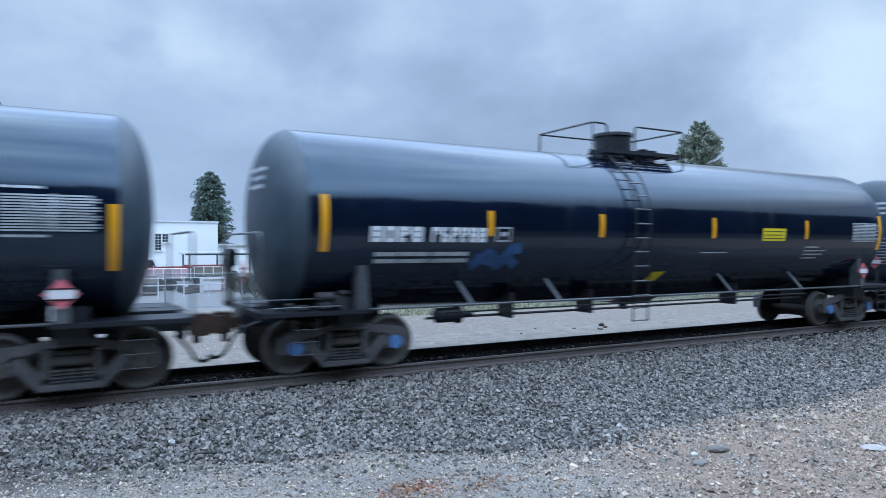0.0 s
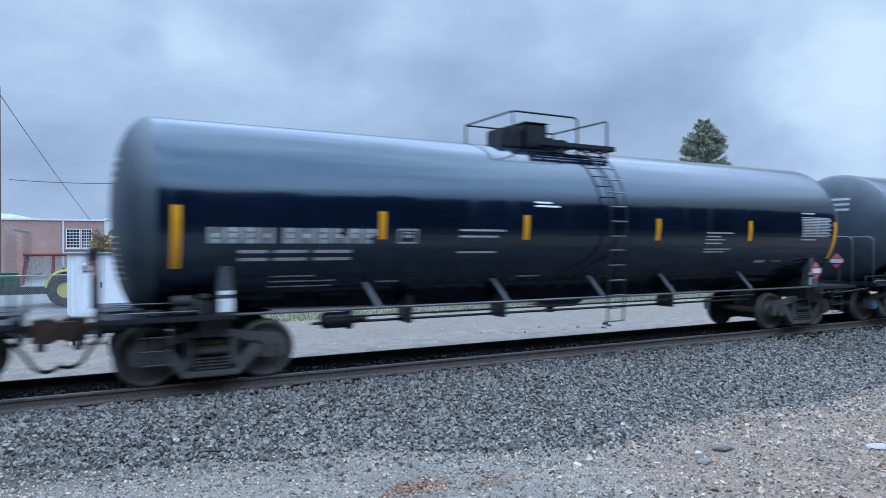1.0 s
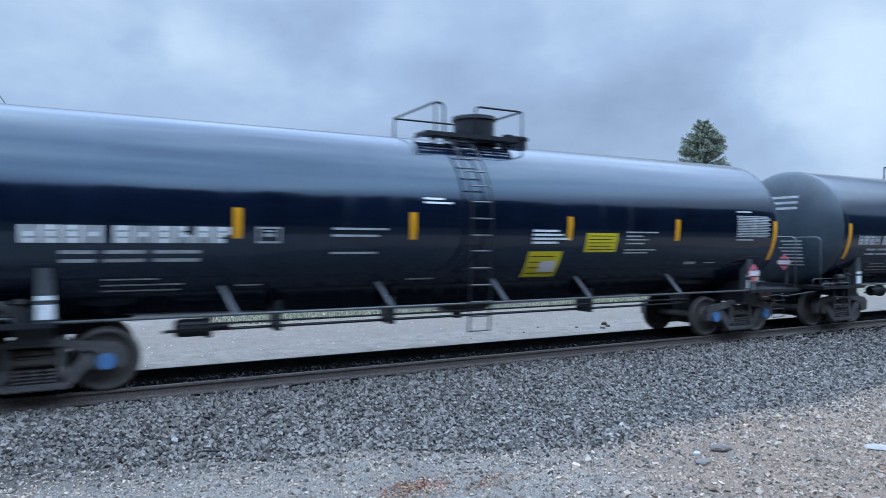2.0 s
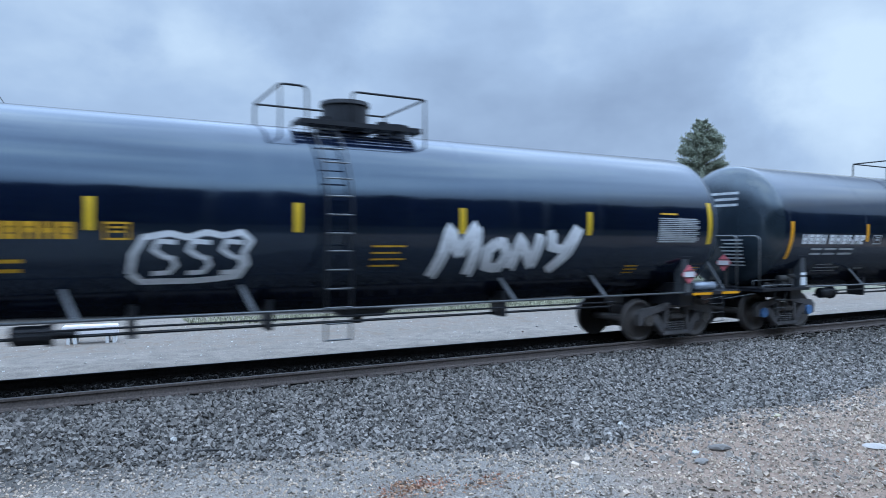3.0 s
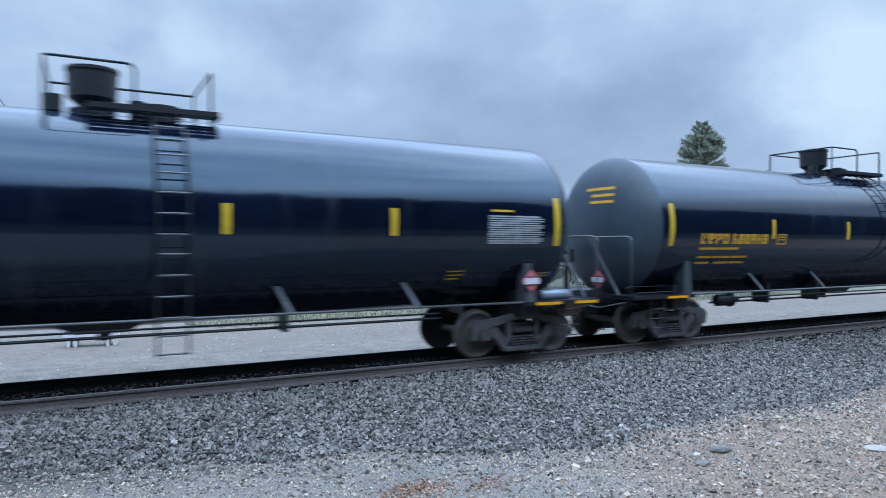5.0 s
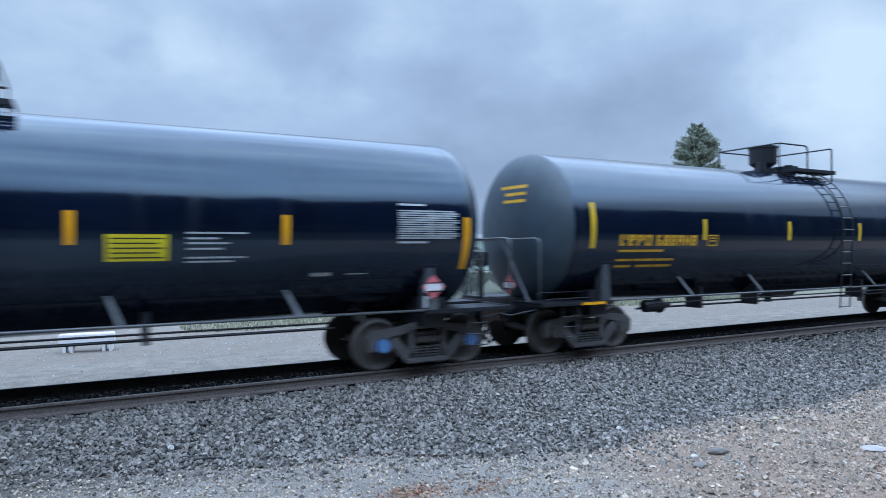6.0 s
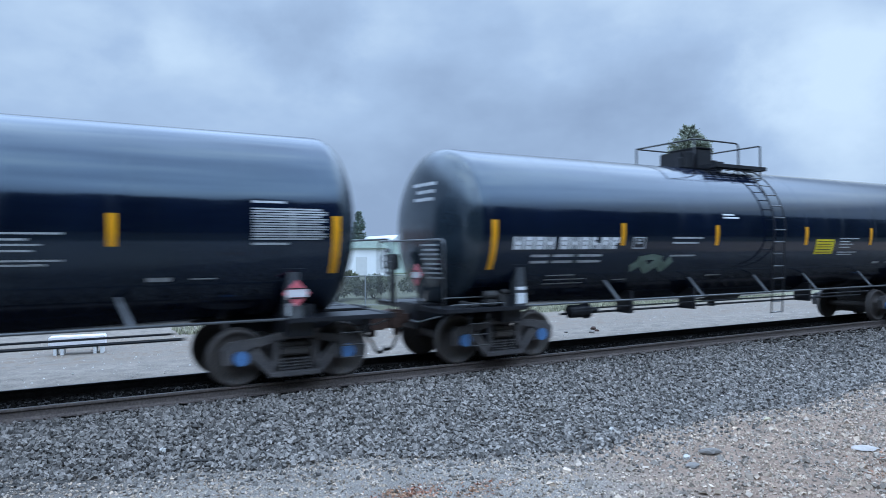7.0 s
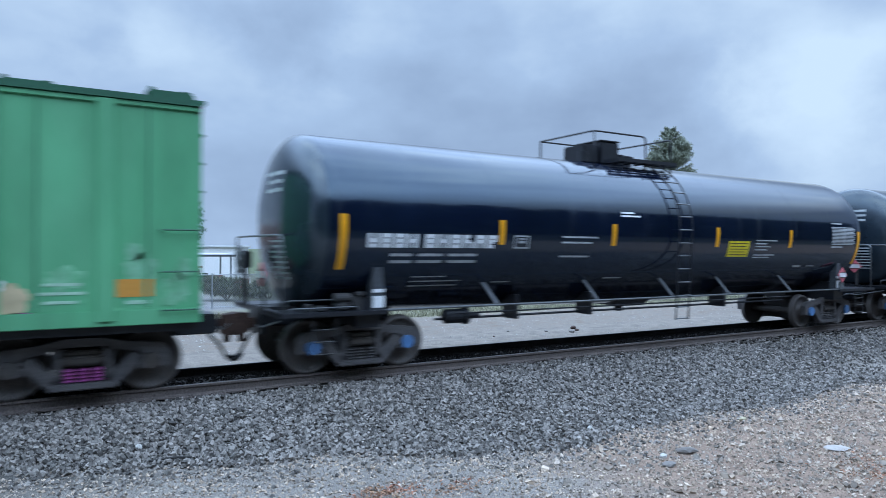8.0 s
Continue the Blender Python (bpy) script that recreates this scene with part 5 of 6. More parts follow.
def build_yard():
    build_trailer(2.6, 30.5, 3.2, "pink_paint", "stake trailer with a pale pink load", 7)
    build_trailer(5.6, 33.0, 3.0, "wood", "stake trailer with a grey board load", 6)
    build_pickup(1.2, 36.5)
    # loose crates and a white pipe rail in front of the trailers
    rnd = random.Random(9)
    for i in range(14):
        x, y = rnd.uniform(1.4, 9.5), rnd.uniform(25.5, 28.5)
        w, d, h = rnd.uniform(0.4, 1.0), rnd.uniform(0.4, 0.8), rnd.uniform(0.35, 1.0)
        mt = rnd.choice(("pink_paint", "placard_white", "red_paint", "wood", "dark_trim", "placard_white"))
        k = new("crate")
        part("body", box(fresh(), -w / 2, w / 2, -d / 2, d / 2, 0.0, h, 0.02), mt, k)
        for z in (0.12, h - 0.1):
            part("batten", box(fresh(), -w / 2 - 0.02, w / 2 + 0.02, -d / 2 - 0.025, -d / 2 + 0.001, z - 0.04, z + 0.04), "wood", k)
        k.matrix_basis = pose(x, y, ground_z(x, y) + 0.002, 0, 0, rnd.uniform(-25, 25))
        word = {"pink_paint": "faded pink", "placard_white": "white", "red_paint": "faded red", "wood": "bare wooden", "dark_trim": "dark grey"}[mt]
        tagged(k, word + " storage crate standing in the yard", "crate", "crates in the yard")
    f = new("pipe_rail_fence")
    for i in range(8):
        part("post", tube(fresh(), [(1.0 + 1.2 * i, 24.0, -0.6), (1.0 + 1.2 * i, 24.0, 0.62)], 0.03, 6), "frame_white", f)
    for z in (0.2, 0.55):
        part("rail", tube(fresh(), [(1.0, 23.96, z), (9.4, 23.96, z)], 0.025, 6), "frame_white", f)
    tagged(f, "white pipe rail fence in front of the yard", "fence")
    # low white bench beside the road
    b = new("low_bench")
    part("board", box(fresh(), -0.64, 0.64, -0.22, 0.22, 0.20, 0.46, 0.02), "placard_white", b, "white painted board")
    for x in (-0.5, -0.34, 0.4, 0.56):
        part("foot", box(fresh(), x - 0.04, x + 0.04, -0.2, 0.2, -0.02, 0.20, 0.01), "frame_white", b)
    b.matrix_basis = pose(0.20, 7.75, ground_z(0.20, 7.75) + 0.005, 0, 0, -8)
    tagged(b, "low white bench-like board on short feet", "bench")
    # poles and wires
    for x, y, h, r in ((3.34, 30.0, 5.9, 0.10), (-4.0, 30.0, 10.9, 0.14)):
        p = new("utility_pole")
        part("shaft", tube(fresh(), [(0, 0, -0.2), (0.01, 0, h * 0.5), (0, 0, h)], r, 10), "pole", p, "weathered wooden pole")
        part("insulator", lathe(fresh(), [(0, 0.0), (0, 0.035), (0.09, 0.05), (0.12, 0.02), (0.12, 0.0)], (0, 0, h), "Z", 10), "placard_white", p)
        p.matrix_basis = pose(x, y, ground_z(x, y))
        tagged(p, "weathered wooden utility pole with one insulator", "utility pole")

    def wire(a, b, sag):
        a, b = Vector(a), Vector(b)
        pts = [a.lerp(b, i / 16) - Vector((0, 0, 4 * sag * (i / 16) * (1 - i / 16))) for i in range(17)]
        tagged(part("overhead_wire", tube(fresh(), pts, 0.018, 5), "dark_trim"), "thin dark overhead wire", "wire")

    wire((-3.9, 30.0, 10.05), (0.4, 46.0, 4.05), 0.15)
    wire((-3.5, 30.0, 5.6), (3.34, 30.0, 5.75), 0.12)
    # stones and a branch on the lot
    rnd = random.Random(12)
    for i, (x, y, s) in enumerate(((14.3, 4.2, 0.22), (14.75, 4.45, 0.16), (13.6, 4.6, 0.13), (15.0, 4.9, 0.25), (12.4, 5.0, 0.1), (11.3, 4.2, 0.09))):
        build_rock("rock", "brown" if i % 2 else "stone_grey", x, y, s, s * 0.7, s * 0.5, "loose rock on the gravel lot", i, rnd.uniform(0, 180))


def build_verge():
    rng = np.random.default_rng(21)
    n = 16000
    x, y = rng.uniform(3, 34, n), 10.4 + 4.2 * rng.random(n) ** 1.3
    pts = [((a, b, ground_z(a, b)), (rng.normal() * 0.25, rng.normal() * 0.25, 1.0)) for a, b in zip(x, y)]
    ob = leaf_mesh("verge_grass", "grass", None, pts, 0.07, rng)
    tagged(ob, "pale yellow-green grass along the verge", "grass", kind="stuff")


def build_foreground():
    build_rock("stone", "stone_white", 6.79, -4.58, 0.09, 0.08, 0.11, "small white stone on the ballast slope", 1)
    build_rock("stone", "stone_white", 1.02, -2.66, 0.09, 0.07, 0.11, "small white stone on the ballast slope", 2)
    build_rock("stone", "stone_tan", 9.22, -5.35, 0.16, 0.09, 0.06, "pale yellow stone lying on the dirt", 3, 10)
    build_rock("stone", "stone_slab", 8.95, -6.9, 0.36, 0.24, 0.05, "flat pale grey slab half sunk in dirt", 4, -20)
    build_rock("stone", "stone_grey", 5.61, -4.85, 0.09, 0.08, 0.08, "dark round stone on gravel", 5)
    build_rock("stone", "stone_grey", 7.15, -5.98, 0.28, 0.13, 0.10, "long grey stone in the dirt", 6, -25)
    build_rock("stone", "stone_grey", 6.55, -6.2, 0.22, 0.16, 0.06, "flat grey stone in the dirt", 7, 15)
    build_rock("stone", "stone_white", 6.75, -5.95, 0.12, 0.09, 0.06, "rounded pale stone in the dirt", 8, 40)
    bm = fresh()
    tube(bm, bend([(-0.28, 0, 0.045), (0.0, 0.02, 0.06), (0.28, -0.01, 0.04)], 0.1), 0.017, 6)
    ob = part("stick", bm, "stick")
    ob.matrix_basis = pose(1.36, -3.13, ground_z(1.36, -3.13), 0, 0, -11)
    tagged(ob, "dark wet stick lying on gravel", "stick")
    rng = np.random.default_rng(31)
    pts = []
    for cx, cy, sx, sy, n in ((3.15, -5.32, 0.20, 0.13, 520), (3.95, -5.5, 0.22, 0.10, 170), (8.6, -7.6, 0.35, 0.25, 420)):
        for _ in range(n):
            a, b = cx + rng.normal() * sx, cy + rng.normal() * sy
            pts.append(((a, b, ground_z(a, b) + 0.012), (rng.normal(), rng.normal(), 0.25)))
    ob = leaf_mesh("leaf_litter", "litter", None, pts, 0.025, rng)
    tagged(ob, "reddish brown dead leaves and needles on the gravel", "leaf litter", kind="stuff")


def build_trees():
    t = build_conifer(10.4, 4.6, 2, start=0.2, dense=1.5, shape=(2.6, 0.7), lift=0.1)
    t.matrix_basis = pose(11.84, 60.5, ground_z(11.84, 60.5))
    t = build_conifer(8.0, 3.6, 3, shape=(1.3, 0.8))
    t.matrix_basis = pose(33.3, 70, ground_z(33.3, 70))
    t = build_conifer(16.6, 9.2, 4, "olive", "tall dense olive-green conifer with a rounded top", 0.1, 2.4, (1.35, 0.6), 0.5, 0.10, (0.8, 1.03))
    t.matrix_basis = pose(61.6, 40.4, ground_z(61.6, 40.4))
    for i, (x, y, w, h) in enumerate(((7.6, 21.5, 2.6, 1.5), (9.9, 22.3, 2.4, 1.25), (12.1, 21.0, 2.8, 1.9), (14.6, 22.0, 2.6, 1.6), (17.2, 21.4, 2.8, 2.0), (20.0, 22.0, 3.0, 1.7), (22.8, 21.6, 3.0, 2.2), (25.6, 22.2, 3.2, 1.8), (28.6, 21.4, 3.2, 2.3), (31.8, 22.0, 3.4, 2.0), (35.0, 21.8, 3.4, 2.4), (38.4, 22.2, 3.6, 2.1))):
        build_bush(x, y, w, 1.6, h * 0.8, 40 + i)
    build_bush(0.75, 19.2, 1.0, 0.8, 3.0, 60, "autumn", "tall shrub with yellow-brown leaves behind the cabinet", 2600, 0.6)
    # the row of firs behind the viewer, which the tanks mirror
    first = build_conifer(14.9, 7.0, 7, start=0.05, dense=1.3, shape=(3.2, 0.6))
    first["group"] = "row of firs beside the lot"
    second = build_conifer(14.3, 6.6, 8, start=0.05, dense=1.3, shape=(3.2, 0.6))
    second["group"] = "row of firs beside the lot"
    rnd = random.Random(4)
    for i in range(34):
        x, y = -48 + 3.3 * i + rnd.uniform(-0.8, 0.8), -21.5 + rnd.uniform(-0.8, 0.8)
        source = first if i % 2 else second
        ob = source if i < 2 else copy_thing(source, pose(0, 0, 0))
        ob.matrix_basis = pose(x, y, ground_z(x, y), 0, 0, rnd.uniform(0, 360))


build_buildings()
build_cabinet()
build_fence()
build_tractor()
build_yard()
build_verge()
build_foreground()
build_trees()


# ---- the cars of the train, from the first to the last ----
def head_skin(bm, y0, y1, z0, z1, lift=0.006, n=4):
    """A patch on the trailing head."""
    rows = []
    for j in (0, 1):
        row = []
        for i in range(n + 1):
            y, z = y0 + (y1 - y0) * i / n, z0 + (z1 - z0) * j
            rho = min(0.999, math.hypot(y, z - Z_TANK) / R_TANK)
            row.append(bm.verts.new((MID - (HALF - 0.62 * (1 - (1 - rho ** 2.3) ** (1 / 2.3))) - lift, y, z)))
        rows.append(row)
    for i in range(n):
        bm.faces.new((rows[0][i + 1], rows[0][i], rows[1][i], rows[1][i + 1]))
    return bm


def lease_car(car, mark, mark_mat, strip_mat="amber", with_notice=True):
    """Tank car with low end strips, white stencils and a yellow notice."""
    strips(car, strip_mat, (-7.84, -4.65, -1.75, 1.62, 4.54, 7.78), 1.80, 2.24)
    m = mark.split()
    glyphs(car, "reporting_mark", mark_mat, -7.40, 2.17, m[0], 0.25, 0.24)
    glyphs(car, "car_number", mark_mat, -6.30, 2.17, m[1], 0.265, 0.24)
    bars(car, "weight_stencil", "grey_white", -6.95, 2.02, (0.42, -0.05, 0.52, -0.05, 0.62), 0.05)
    bars(car, "weight_stencil", "grey_white", -6.95, 1.90, (0.42, -0.05, 0.52, -0.05, 0.62), 0.05)
    for i, w in enumerate((0.7, 1.05, 1.0)):
        bars(car, "small_stencil", "grey_white", -6.42, 1.64 - 0.085 * i, (w,), 0.022)
    bars(car, "small_stencil", "grey_white", -4.6, 1.51, (0.39,), 0.025)
    bars(car, "small_stencil", "grey_white", -1.69, 1.54, (0.5,), 0.025)
    bm = fresh()
    for a, b, c, d in ((0, 0.36, 0, 0.03), (0, 0.36, 0.22, 0.25), (0, 0.03, 0.03, 0.22), (0.33, 0.36, 0.03, 0.22), (0.1, 0.26, 0.1, 0.15), (0.1, 0.26, 0.17, 0.2)):
        skin(bm, -4.36 + a, -4.36 + b, 2.17 + c, 2.17 + d, 0.006, 1, 1)
    part("stencil_box", bm, "grey_white", car)
    for z, w in ((2.39, 0.95), (2.28, 0.8), (2.0, 0.78)):
        bars(car, "small_stencil", "grey_white", -3.17, z, (w,), 0.035)
    for z, w in ((2.93, 0.38), (2.86, 0.55)):
        bars(car, "small_stencil", "white", -1.53, z, (w,), 0.035)
    for z, w in ((2.40, 0.85), (2.32, 0.45), (2.25, 0.6), (2.17, 0.5), (2.04, 0.85), (1.98, 0.65)):
        bars(car, "small_stencil", "grey_white", 3.10, z, (w,), 0.028)
    if with_notice:
        notice(car, 2.05, 2.01, 0.8, 0.38, 5)
    bars(car, "small_stencil", "grey_white", 5.0, 1.73, (0.32,), 0.06)
    bars(car, "small_stencil", "grey_white", 5.6, 1.75, (0.35,), 0.02)
    bars(car, "small_stencil", "grey_white", 6.45, 2.90, (0.5,), 0.035)
    data_panel(car, 6.45, 2.34, 1.15, 0.50)
    bars(car, "small_stencil", "grey_white", 6.45, 2.26, (0.55,), 0.035)
    end_stencils(car, "grey_white", True)


def end_stencils(car, mat, table):
    bm = fresh()
    for y0, y1, z in ((-0.62, 0.25, 3.42), (-0.62, 0.05, 3.27), (-0.62, 0.1, 3.12)):
        head_skin(bm, y0, y1, z, z + 0.065)
    part("end_stencil", bm, mat, car)
    if table:
        bm = fresh()
        for i in range(8):
            head_skin(bm, -0.75, -0.25 + 0.06 * (i % 3), 1.62 + 0.09 * i, 1.655 + 0.09 * i)
        part("end_data", bm, mat, car)


def yellow_car(car, mark, xs):
    """Tank car with tall yellow strips and orange-yellow stencils."""
    strips(car, "yellow", xs, 2.16, 2.33)
    m = mark.split()
    glyphs(car, "reporting_mark", "orange", -6.9, 2.21, m[0], 0.235, 0.23)
    glyphs(car, "car_number", "orange", -5.87, 2.21, m[1], 0.21, 0.23)
    bars(car, "small_stencil", "orange", -6.9, 2.08, (1.28,), 0.05)
    bars(car, "weight_stencil", "orange", -6.9, 1.89, (0.45, 0.6, 0.55), 0.05)
    bars(car, "weight_stencil", "orange", -6.9, 1.76, (0.45, -0.1, 0.5, 0.5), 0.05)
    bm = fresh()
    for a, b, c, d in ((0, 0.33, 0, 0.03), (0, 0.33, 0.22, 0.25), (0, 0.03, 0.03, 0.22), (0.30, 0.33, 0.03, 0.22), (0.08, 0.25, 0.1, 0.13), (0.08, 0.25, 0.16, 0.19)):
        skin(bm, -4.29 + a, -4.29 + b, 2.2 + c, 2.2 + d, 0.006, 1, 1)
    part("stencil_box", bm, "orange", car)
    data_panel(car, 6.15, 2.20, 1.2, 0.53)
    bars(car, "small_stencil", "orange", 6.2, 2.78, (0.48,), 0.04)
    for i in range(3):
        bars(car, "small_stencil", "orange", 5.45, 1.69 - 0.07 * i, (0.33 if i < 2 else 0.25,), 0.025)
    for i in range(2):
        bars(car, "small_stencil", "orange", 7.4, 1.63 - 0.06 * i, (0.3,), 0.02)
    end_stencils(car, "orange", False)


def build_train():
    five, four = (-4.72, -2.15, 0.17, 2.17, 4.72), (-4.7, -2.3, 2.5, 4.72)
    blue, plain = build_tank_car(True, True, five), build_tank_car(False, False, five)
    blue_matte, plain_four = build_tank_car(True, False, (-5.1, -3.1, 1.9, 4.5)), build_tank_car(False, False, four)
    cars = []

    def take(source, label):
        car = copy_thing(source, pose(0, 0, 0))
        car["label"] = label
        return car

    # first car, of which the trailing end shows
    c = take(plain, "black railway tank car at the head of the others")
    lease_car(c, "XXXX XXXXXX", "white")
    add_ladder(c, 0.36), add_top(c, -0.95, True, (-1.7, 0.75), (-0.1, 0.75), (-1.0, 0.95)), add_end_gear(c)
    cars.append((c, 29.75))
    # white marks, a blue sprayed tag and a small yellow notice
    c = take(blue_matte, "black railway tank car with white stencils and a blue sprayed tag")
    strips(c, "amber", (-7.84, -4.72, -2.08, 1.20, 4.55, 7.75), 2.06, 2.33)
    glyphs(c, "reporting_mark", "white", -7.05, 2.22, "XXXX", 0.25, 0.26)
    glyphs(c, "car_number", "white", -5.92, 2.22, "XXXXXX", 0.19, 0.26)
    bars(c, "weight_stencil", "grey_white", -6.95, 1.98, (0.4, 0.6, 0.75), 0.07)
    bars(c, "weight_stencil", "grey_white", -6.95, 1.86, (0.4, 0.6, 0.75), 0.07)
    bm = fresh()
    for a, b, e, d in ((0, 0.33, 0, 0.03), (0, 0.33, 0.24, 0.27), (0, 0.03, 0.03, 0.24), (0.3, 0.33, 0.03, 0.24), (0.1, 0.24, 0.1, 0.18)):
        skin(bm, -4.6 + a, -4.6 + b, 2.23 + e, 2.23 + d, 0.006, 1, 1)
    part("stencil_box", bm, "grey_white", c)
    bm = fresh()
    skin_stroke(bm, [(-5.05, 1.78), (-4.7, 2.02), (-4.45, 1.80), (-4.2, 2.1), (-4.0, 2.12)], 0.10)
    skin_stroke(bm, [(-5.0, 1.95), (-4.6, 1.86), (-4.3, 1.95), (-4.05, 1.78)], 0.08, 0.008)
    tagged(part("sprayed_tag", bm, "spray_blue", c, "dark blue sprayed tag"), kind="stuff")
    notice(c, 2.88, 2.28, 0.85, 0.3, 3)
    bm = skin(fresh(), -0.45, -0.1, 1.38, 1.6, 0.006, 1, 3, 0.12)
    part("yellow_mark", bm, "sign_yellow", c)
    bars(c, "small_stencil", "grey_white", 0.88, 2.0, (0.85,), 0.025)
    for i, w in enumerate((0.55, 0.9, 0.8, 0.6)):
        bars(c, "small_stencil", "grey_white", 4.57, 2.12 - 0.09 * i, (w,), 0.03)
    data_panel(c, 6.5, 2.28, 1.15, 0.5)
    end_stencils(c, "grey_white", False)
    add_ladder(c, -1.08), add_top(c, -0.33, False, (-1.75, 0.95), (-1.35, -0.55), (-1.5, 0.85)), add_end_gear(c)
    cars.append((c, 11.25))
    # faded grey marks
    c = take(plain, "black railway tank car with faded grey stencils")
    lease_car(c, "XXXX XXXXXX", "grey_white", with_notice=False)
    add_ladder(c, 0.40), add_top(c, -0.9, True, (-1.6, 0.8), (0.0, 0.8), (-1.0, 1.0)), add_end_gear(c, saddle_white=True)
    cars.append((c, -7.37))
    # two yellow notices, one with a white patch
    c = take(blue, "black railway tank car with two yellow notices and white marks")
    lease_car(c, "XXXX XXXXXX", "white")
    notice(c, 0.72, 1.53, 0.78, 0.5, 4, True)
    for i in range(4):
        bars(c, "small_stencil", "white", 0.75, 2.40 - 0.075 * i, (0.6 + 0.12 * (i % 3),), 0.04)
    add_ladder(c, -0.46), add_top(c, 0.4, False, (-0.98, 0.95), (-0.8, -0.12), (-1.2, 0.85)), add_end_gear(c, saddle_white=True)
    cars.append((c, -26.03))
    # white sprayed tags
    c = take(plain_four, "black railway tank car with orange stencils and white sprayed tags")
    yellow_car(c, "XXXX XXXXXX", (-7.74, -4.46, -1.6, 1.36, 4.25, 7.7))
    bm = fresh()
    outline = [(-3.95, 1.72), (-3.92, 2.0), (-3.78, 2.24), (-3.45, 2.3), (-3.2, 2.24), (-2.95, 2.32), (-2.7, 2.27), (-2.45, 2.33), (-2.3, 2.2), (-2.4, 2.02), (-2.34, 1.84), (-2.45, 1.66), (-2.8, 1.62), (-3.1, 1.6), (-3.5, 1.6), (-3.8, 1.6), (-3.95, 1.72)]
    skin_stroke(bm, outline, 0.045)
    for i in range(3):
        x = -3.72 + 0.47 * i
        skin_stroke(bm, [(x + 0.36, 2.17), (x + 0.12, 2.19), (x + 0.06, 2.06), (x + 0.2, 1.97), (x + 0.36, 1.92)], 0.035, 0.008)
        skin_stroke(bm, [(x + 0.3, 1.97), (x + 0.37, 1.84), (x + 0.28, 1.73), (x + 0.06, 1.72)], 0.035, 0.010)
    tagged(part("sprayed_tag", bm, "spray_white", c, "white sprayed looping tag"), kind="stuff")
    bm = fresh()
    for line in ([(0.85, 1.58), (0.98, 1.95), (1.1, 2.45), (1.3, 1.98), (1.62, 2.5), (1.65, 2.0), (1.6, 1.6)],
                 [(2.1, 2.2), (1.9, 2.05), (1.95, 1.75), (2.2, 1.7), (2.35, 1.95), (2.25, 2.2), (2.1, 2.2)],
                 [(2.5, 1.7), (2.6, 2.3), (2.95, 1.75), (3.05, 2.35)], [(3.3, 2.42), (3.35, 2.1), (3.65, 2.05), (3.95, 2.5)], [(3.95, 2.5), (3.75, 2.0), (3.4, 1.65)]):
        skin_stroke(bm, line, 0.085)
        skin_stroke(bm, [(a + 0.12, b - 0.05) for a, b in line], 0.03, 0.009)
    tagged(part("sprayed_tag", bm, "spray_white", c, "large white sprayed tag"), kind="stuff")
    for i in range(4):
        bars(c, "small_stencil", "orange", -0.32, 2.1 - 0.11 * i, (0.6 - 0.1 * (i % 2),), 0.03)
    add_ladder(c, -0.95), add_top(c, -0.25, False, (-1.7, 0.95), (-1.25, -0.45), (-1.4, 0.85)), add_end_gear(c, stripe=True)
    cars.append((c, -44.48))
    # two alike with orange stencils
    for off, xs, along in ((-62.92, (-7.81, -4.44, -1.44, 1.46, 4.48, 7.67), 0.0), (-81.5, (-7.62, -4.4, -1.4, 1.57, 4.28, 7.69), 0.26)):
        c = take(plain_four, "black railway tank car with orange-yellow stencils and yellow strips")
        yellow_car(c, "XXXX XXXXXX", xs)
        add_ladder(c, 0.57 + along), add_top(c, -0.42 + along, False, (-1.05 + along, 1.2 + along), (0.12 + along, 1.2 + along), (-0.5 + along, 1.32 + along), 0.1), add_end_gear(c, stripe=True)
        cars.append((c, off))
    # two alike with white marks, the first with a green sprayed tag
    for off, tag in ((-99.83, True), (-118.5, False)):
        c = take(blue, "black railway tank car with white marks and a yellow notice")
        lease_car(c, "XXXX XXXXXX", "white")
        if tag:
            bm = fresh()
            skin_stroke(bm, [(-4.25, 1.75), (-4.0, 1.9), (-3.75, 1.72), (-3.5, 1.9), (-3.3, 1.75), (-3.1, 1.95)], 0.09)
            skin_stroke(bm, [(-4.1, 1.95), (-3.7, 2.0), (-3.4, 1.95)], 0.06, 0.008)
            tagged(part("sprayed_tag", bm, "spray_green", c, "grey-green sprayed tag"), kind="stuff")
        add_ladder(c, 0.34), add_top(c, -0.95, True, (-1.7, 0.75), (-0.1, 0.75), (-1.0, 0.95)), add_end_gear(c, saddle_white=True)
        cars.append((c, off))
    for unused in (blue, plain, blue_matte, plain_four):
        for o in (*unused.children_recursive, unused):
            bpy.data.objects.remove(o)
    cars.append((build_boxcar(), -136.65))
    return cars


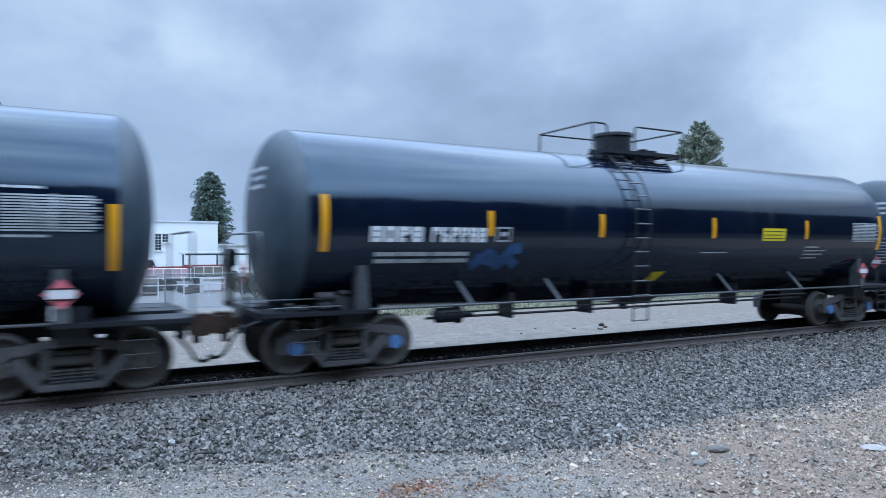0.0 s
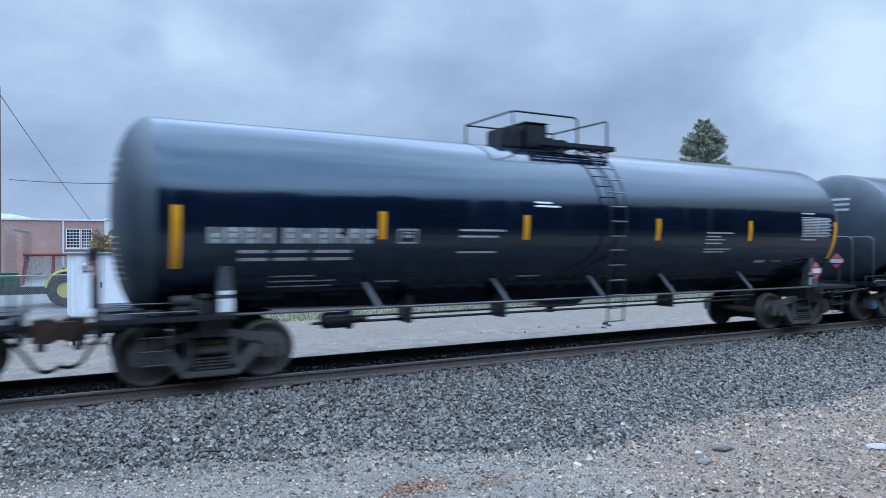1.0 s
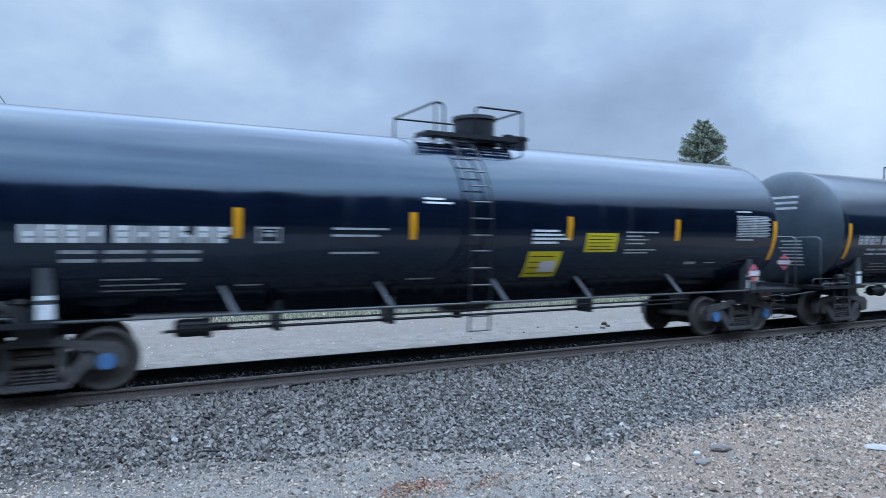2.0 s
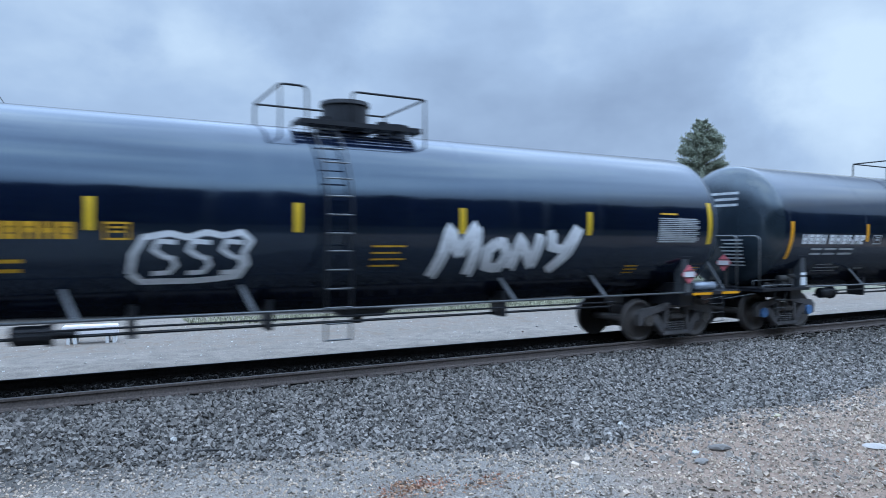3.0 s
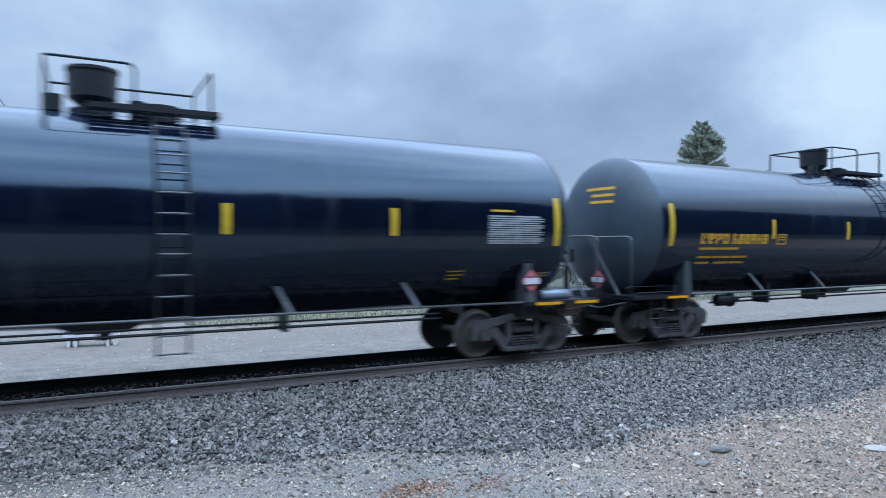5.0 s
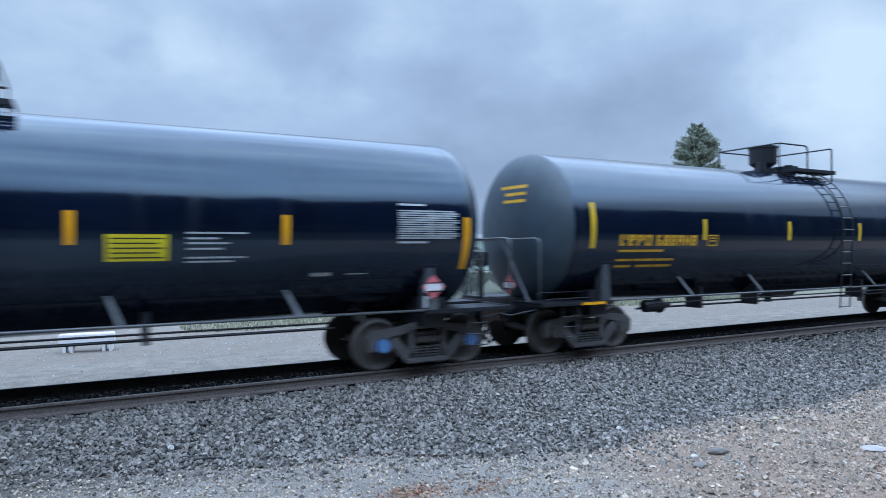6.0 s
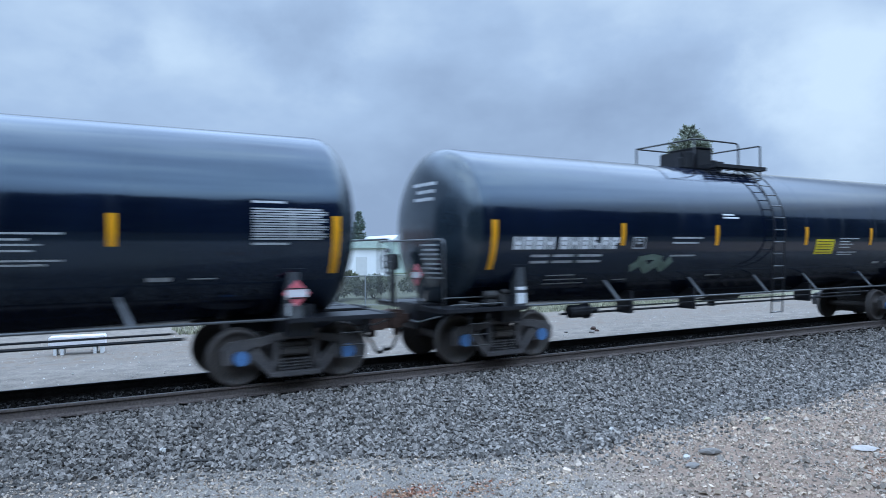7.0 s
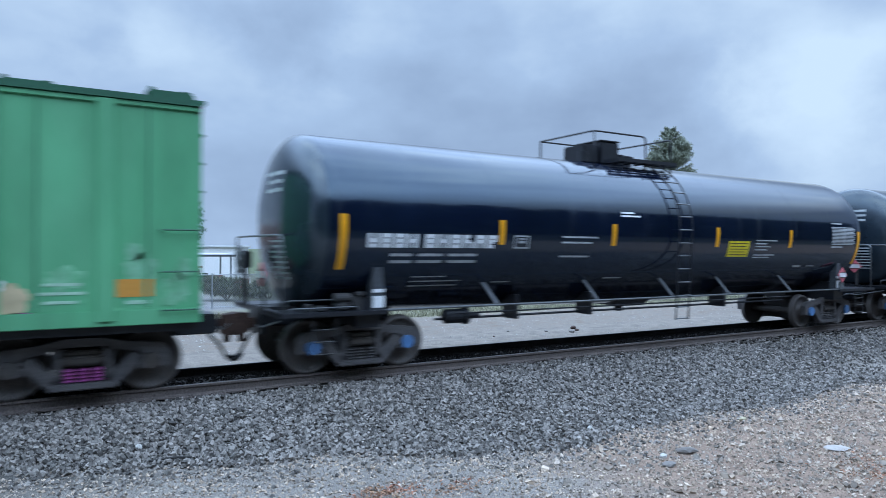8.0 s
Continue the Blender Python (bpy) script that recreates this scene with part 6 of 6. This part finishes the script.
def build_boxcar():
    car = new("boxcar")
    h, w, z0, z1 = 8.1, 1.5, 1.05, 4.25
    bm = box(fresh(), -h, h, -w, w, z0, z1, 0.02)
    part("body", bm, "green", car, "green painted steel body with scuffed sides")
    bm = fresh()
    prism(bm, [(-w - 0.05, z1), (w + 0.05, z1), (w + 0.05, z1 + 0.05), (0, z1 + 0.24), (-w - 0.05, z1 + 0.05)], -h - 0.04, h + 0.04)
    bmesh.ops.rotate(bm, verts=bm.verts, cent=(0, 0, 0), matrix=Matrix.Rotation(radians(90), 3, "Z"))
    part("roof", bm, "green_dark", car, "dark green ribbed roof")
    for x in (7.7, 5.9, 4.1, 2.3, 0.5, -1.3, -3.1, -4.9, -6.7):
        tip = 0.2 if x > 7 else 0.13
        bm = box(fresh(), x - 0.33, x + 0.33, -1.3, -0.4, z1 + 0.05, z1 + tip, 0.03)
        box(bm, x - 0.30, x - 0.22, -1.32, -1.24, z1 + 0.05, z1 + tip + 0.03, 0.01)
        box(bm, x + 0.16, x + 0.30, -1.2, -1.0, z1 + tip, z1 + tip + 0.03, 0.01)
        part("roof_hatch", bm, "green_dark", car, "dark green roof hatch")
    for y in (-1, 1):
        for i in range(11):
            x = -7.0 + 1.36 * i + 0.24
            bm = fresh()
            prism(bm, [(x - 0.14, 0), (x - 0.09, 0.07), (x + 0.09, 0.07), (x + 0.14, 0)], z0 + 0.08, z1 - 0.06)
            for v in bm.verts:
                v.co = Vector((v.co.x, y * (w + v.co.z), v.co.y))
            bmesh.ops.recalc_face_normals(bm, faces=bm.faces)
            part("side_post", bm, "green", car)
        bm = box(fresh(), -h, h, y * w, y * (w + 0.03), z0, z0 + 0.22, 0.01)
        part("side_sill", bm, "green", car)
        bm = box(fresh(), -h, h, y * w, y * (w + 0.035), z1 - 0.12, z1 - 0.045, 0.01)
        part("top_chord", bm, "green", car)
        for i in range(12):
            x = -7.62 + 1.36 * i
            part("panel_seam", box(fresh(), x - 0.02, x + 0.02, y * w, y * (w + 0.012), z0 + 0.23, z1 - 0.13), "green", car)
            # dark strip stands for the shade of a groove beside the seam
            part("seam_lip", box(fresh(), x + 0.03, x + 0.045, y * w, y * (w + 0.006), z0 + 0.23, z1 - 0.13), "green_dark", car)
        part("roof_eave", box(fresh(), -h, h, y * (w + 0.001), y * (w + 0.06), z1 - 0.04, z1 - 0.002), "green_dark", car)
    for z in (1.25, 1.8, 2.4):
        for s in (-1, 1):
            bm = tube(fresh(), bend([(s * 7.55, -1.5, z), (s * 7.55, -1.58, z), (s * 8.06, -1.58, z), (s * 8.06, -1.5, z)], 0.03, 2), 0.014, 6)
            part("grab_iron", bm, "green_dark", car)
    for i in range(7):
        bm = tube(fresh(), bend([(8.1, -1.4, 1.3 + 0.42 * i), (8.15, -1.4, 1.3 + 0.42 * i), (8.15, -0.95, 1.3 + 0.42 * i), (8.1, -0.95, 1.3 + 0.42 * i)], 0.03, 2), 0.014, 6)
        part("end_rung", bm, "green_dark", car)
    for i in range(8):
        bm = box(fresh(), 8.08, 8.125, -1.3, 1.3, 1.3 + 0.36 * i, 1.42 + 0.36 * i, 0.015)
        part("end_corrugation", bm, "green", car)
    bm = box(box(fresh(), -8.6, 8.6, -0.3, 0.3, 0.72, 1.05, 0.02), -h, h, -1.4, 1.4, 0.93, 1.05)
    part("underframe", bm, "black", car)
    side = -w - 0.004
    for x0, x1, za, zb, mt, lab in ((6.95, 7.45, 1.45, 1.70, "panel_orange", "orange notice on the side"), (7.1, 7.4, 1.35, 1.40, "pale_mint", ""), (7.55, 7.75, 1.32, 1.42, "green_pale", ""),
                                    (7.6, 7.95, 1.1, 1.2, "green_pale", ""), (6.1, 6.55, 1.62, 1.66, "pale_mint", ""), (6.05, 6.6, 1.50, 1.54, "pale_mint", ""),
                                    (6.1, 6.5, 1.38, 1.42, "pale_mint", ""), (-5.0, -2.0, 2.4, 2.9, "white", "white lettering block")):
        bm = fresh()
        box(bm, x0, x1, side - 0.002, side + 0.004, za, zb)
        part("side_marking", bm, mt, car, lab)
    rnd = random.Random(17)
    for cx, cz, rx, rz, mt, lab in ((7.28, 1.85, 0.28, 0.26, "green_pale", "pale scuffed patch"), (7.75, 1.55, 0.2, 0.3, "green_pale", "pale scuffed patch"), (6.35, 1.72, 0.3, 0.2, "green_pale", "pale scuffed patch"),
                                    (5.75, 1.42, 0.30, 0.30, "spray_tan", "tan sprayed blot"), (5.55, 1.62, 0.16, 0.14, "white", "white sprayed blot"), (7.2, 2.08, 0.16, 0.16, "green_pale", "pale scuffed patch"), (7.85, 1.85, 0.12, 0.22, "green_pale", "pale scuffed patch"), (6.9, 1.28, 0.2, 0.06, "green_pale", "pale scuffed patch"), (5.95, 1.2, 0.4, 0.1, "spray_pink", "pink sprayed blot"), (5.3, 1.75, 0.35, 0.4, "green_pale", "pale scuffed patch"),
                                    (4.2, 1.6, 0.6, 0.4, "spray_pink", "pink sprayed blot"), (2.9, 1.7, 0.7, 0.5, "spray_tan", "tan sprayed blot")):
        bm = fresh()
        ring_pts = [(cx + rx * math.cos(a) * k, cz + rz * math.sin(a) * k) for a, k in ((2 * math.pi * i / 22, rnd.uniform(0.55, 1.0)) for i in range(22))]
        prism(bm, ring_pts, side - 0.001, side + 0.004)
        part("side_patch", bm, mt, car, lab)
    for s in (-1, 1):
        build_truck(car, s * 6.6, False, "spray_pink" if s > 0 else "frame_grey")
        build_coupler(car, s * 8.6, s)
    tagged(car, "green steel boxcar with scuffs and sprayed paint", "boxcar")
    return car


TRAIN = build_train()


# ---- what moves ----
def motions():
    """The train rolls by at a nearly even speed; every wheelset turns with it."""
    times, metres = zip(*ROLLED)
    turned = [math.degrees(float(np.interp(i / 30, times, metres)) / 0.457) for i in range(241)]
    for car, start in TRAIN:
        walk(car, [(t, pose(start + m, 0, 0)) for t, m in ROLLED])
        for truck in car.children:
            for wheels in truck.children:
                if wheels.name.startswith("wheelset"):
                    x, y, z = wheels.location
                    walk(wheels, [(i / 30, pose(x, y, z, 0, turned[i], 0)) for i in range(241)])


motions()
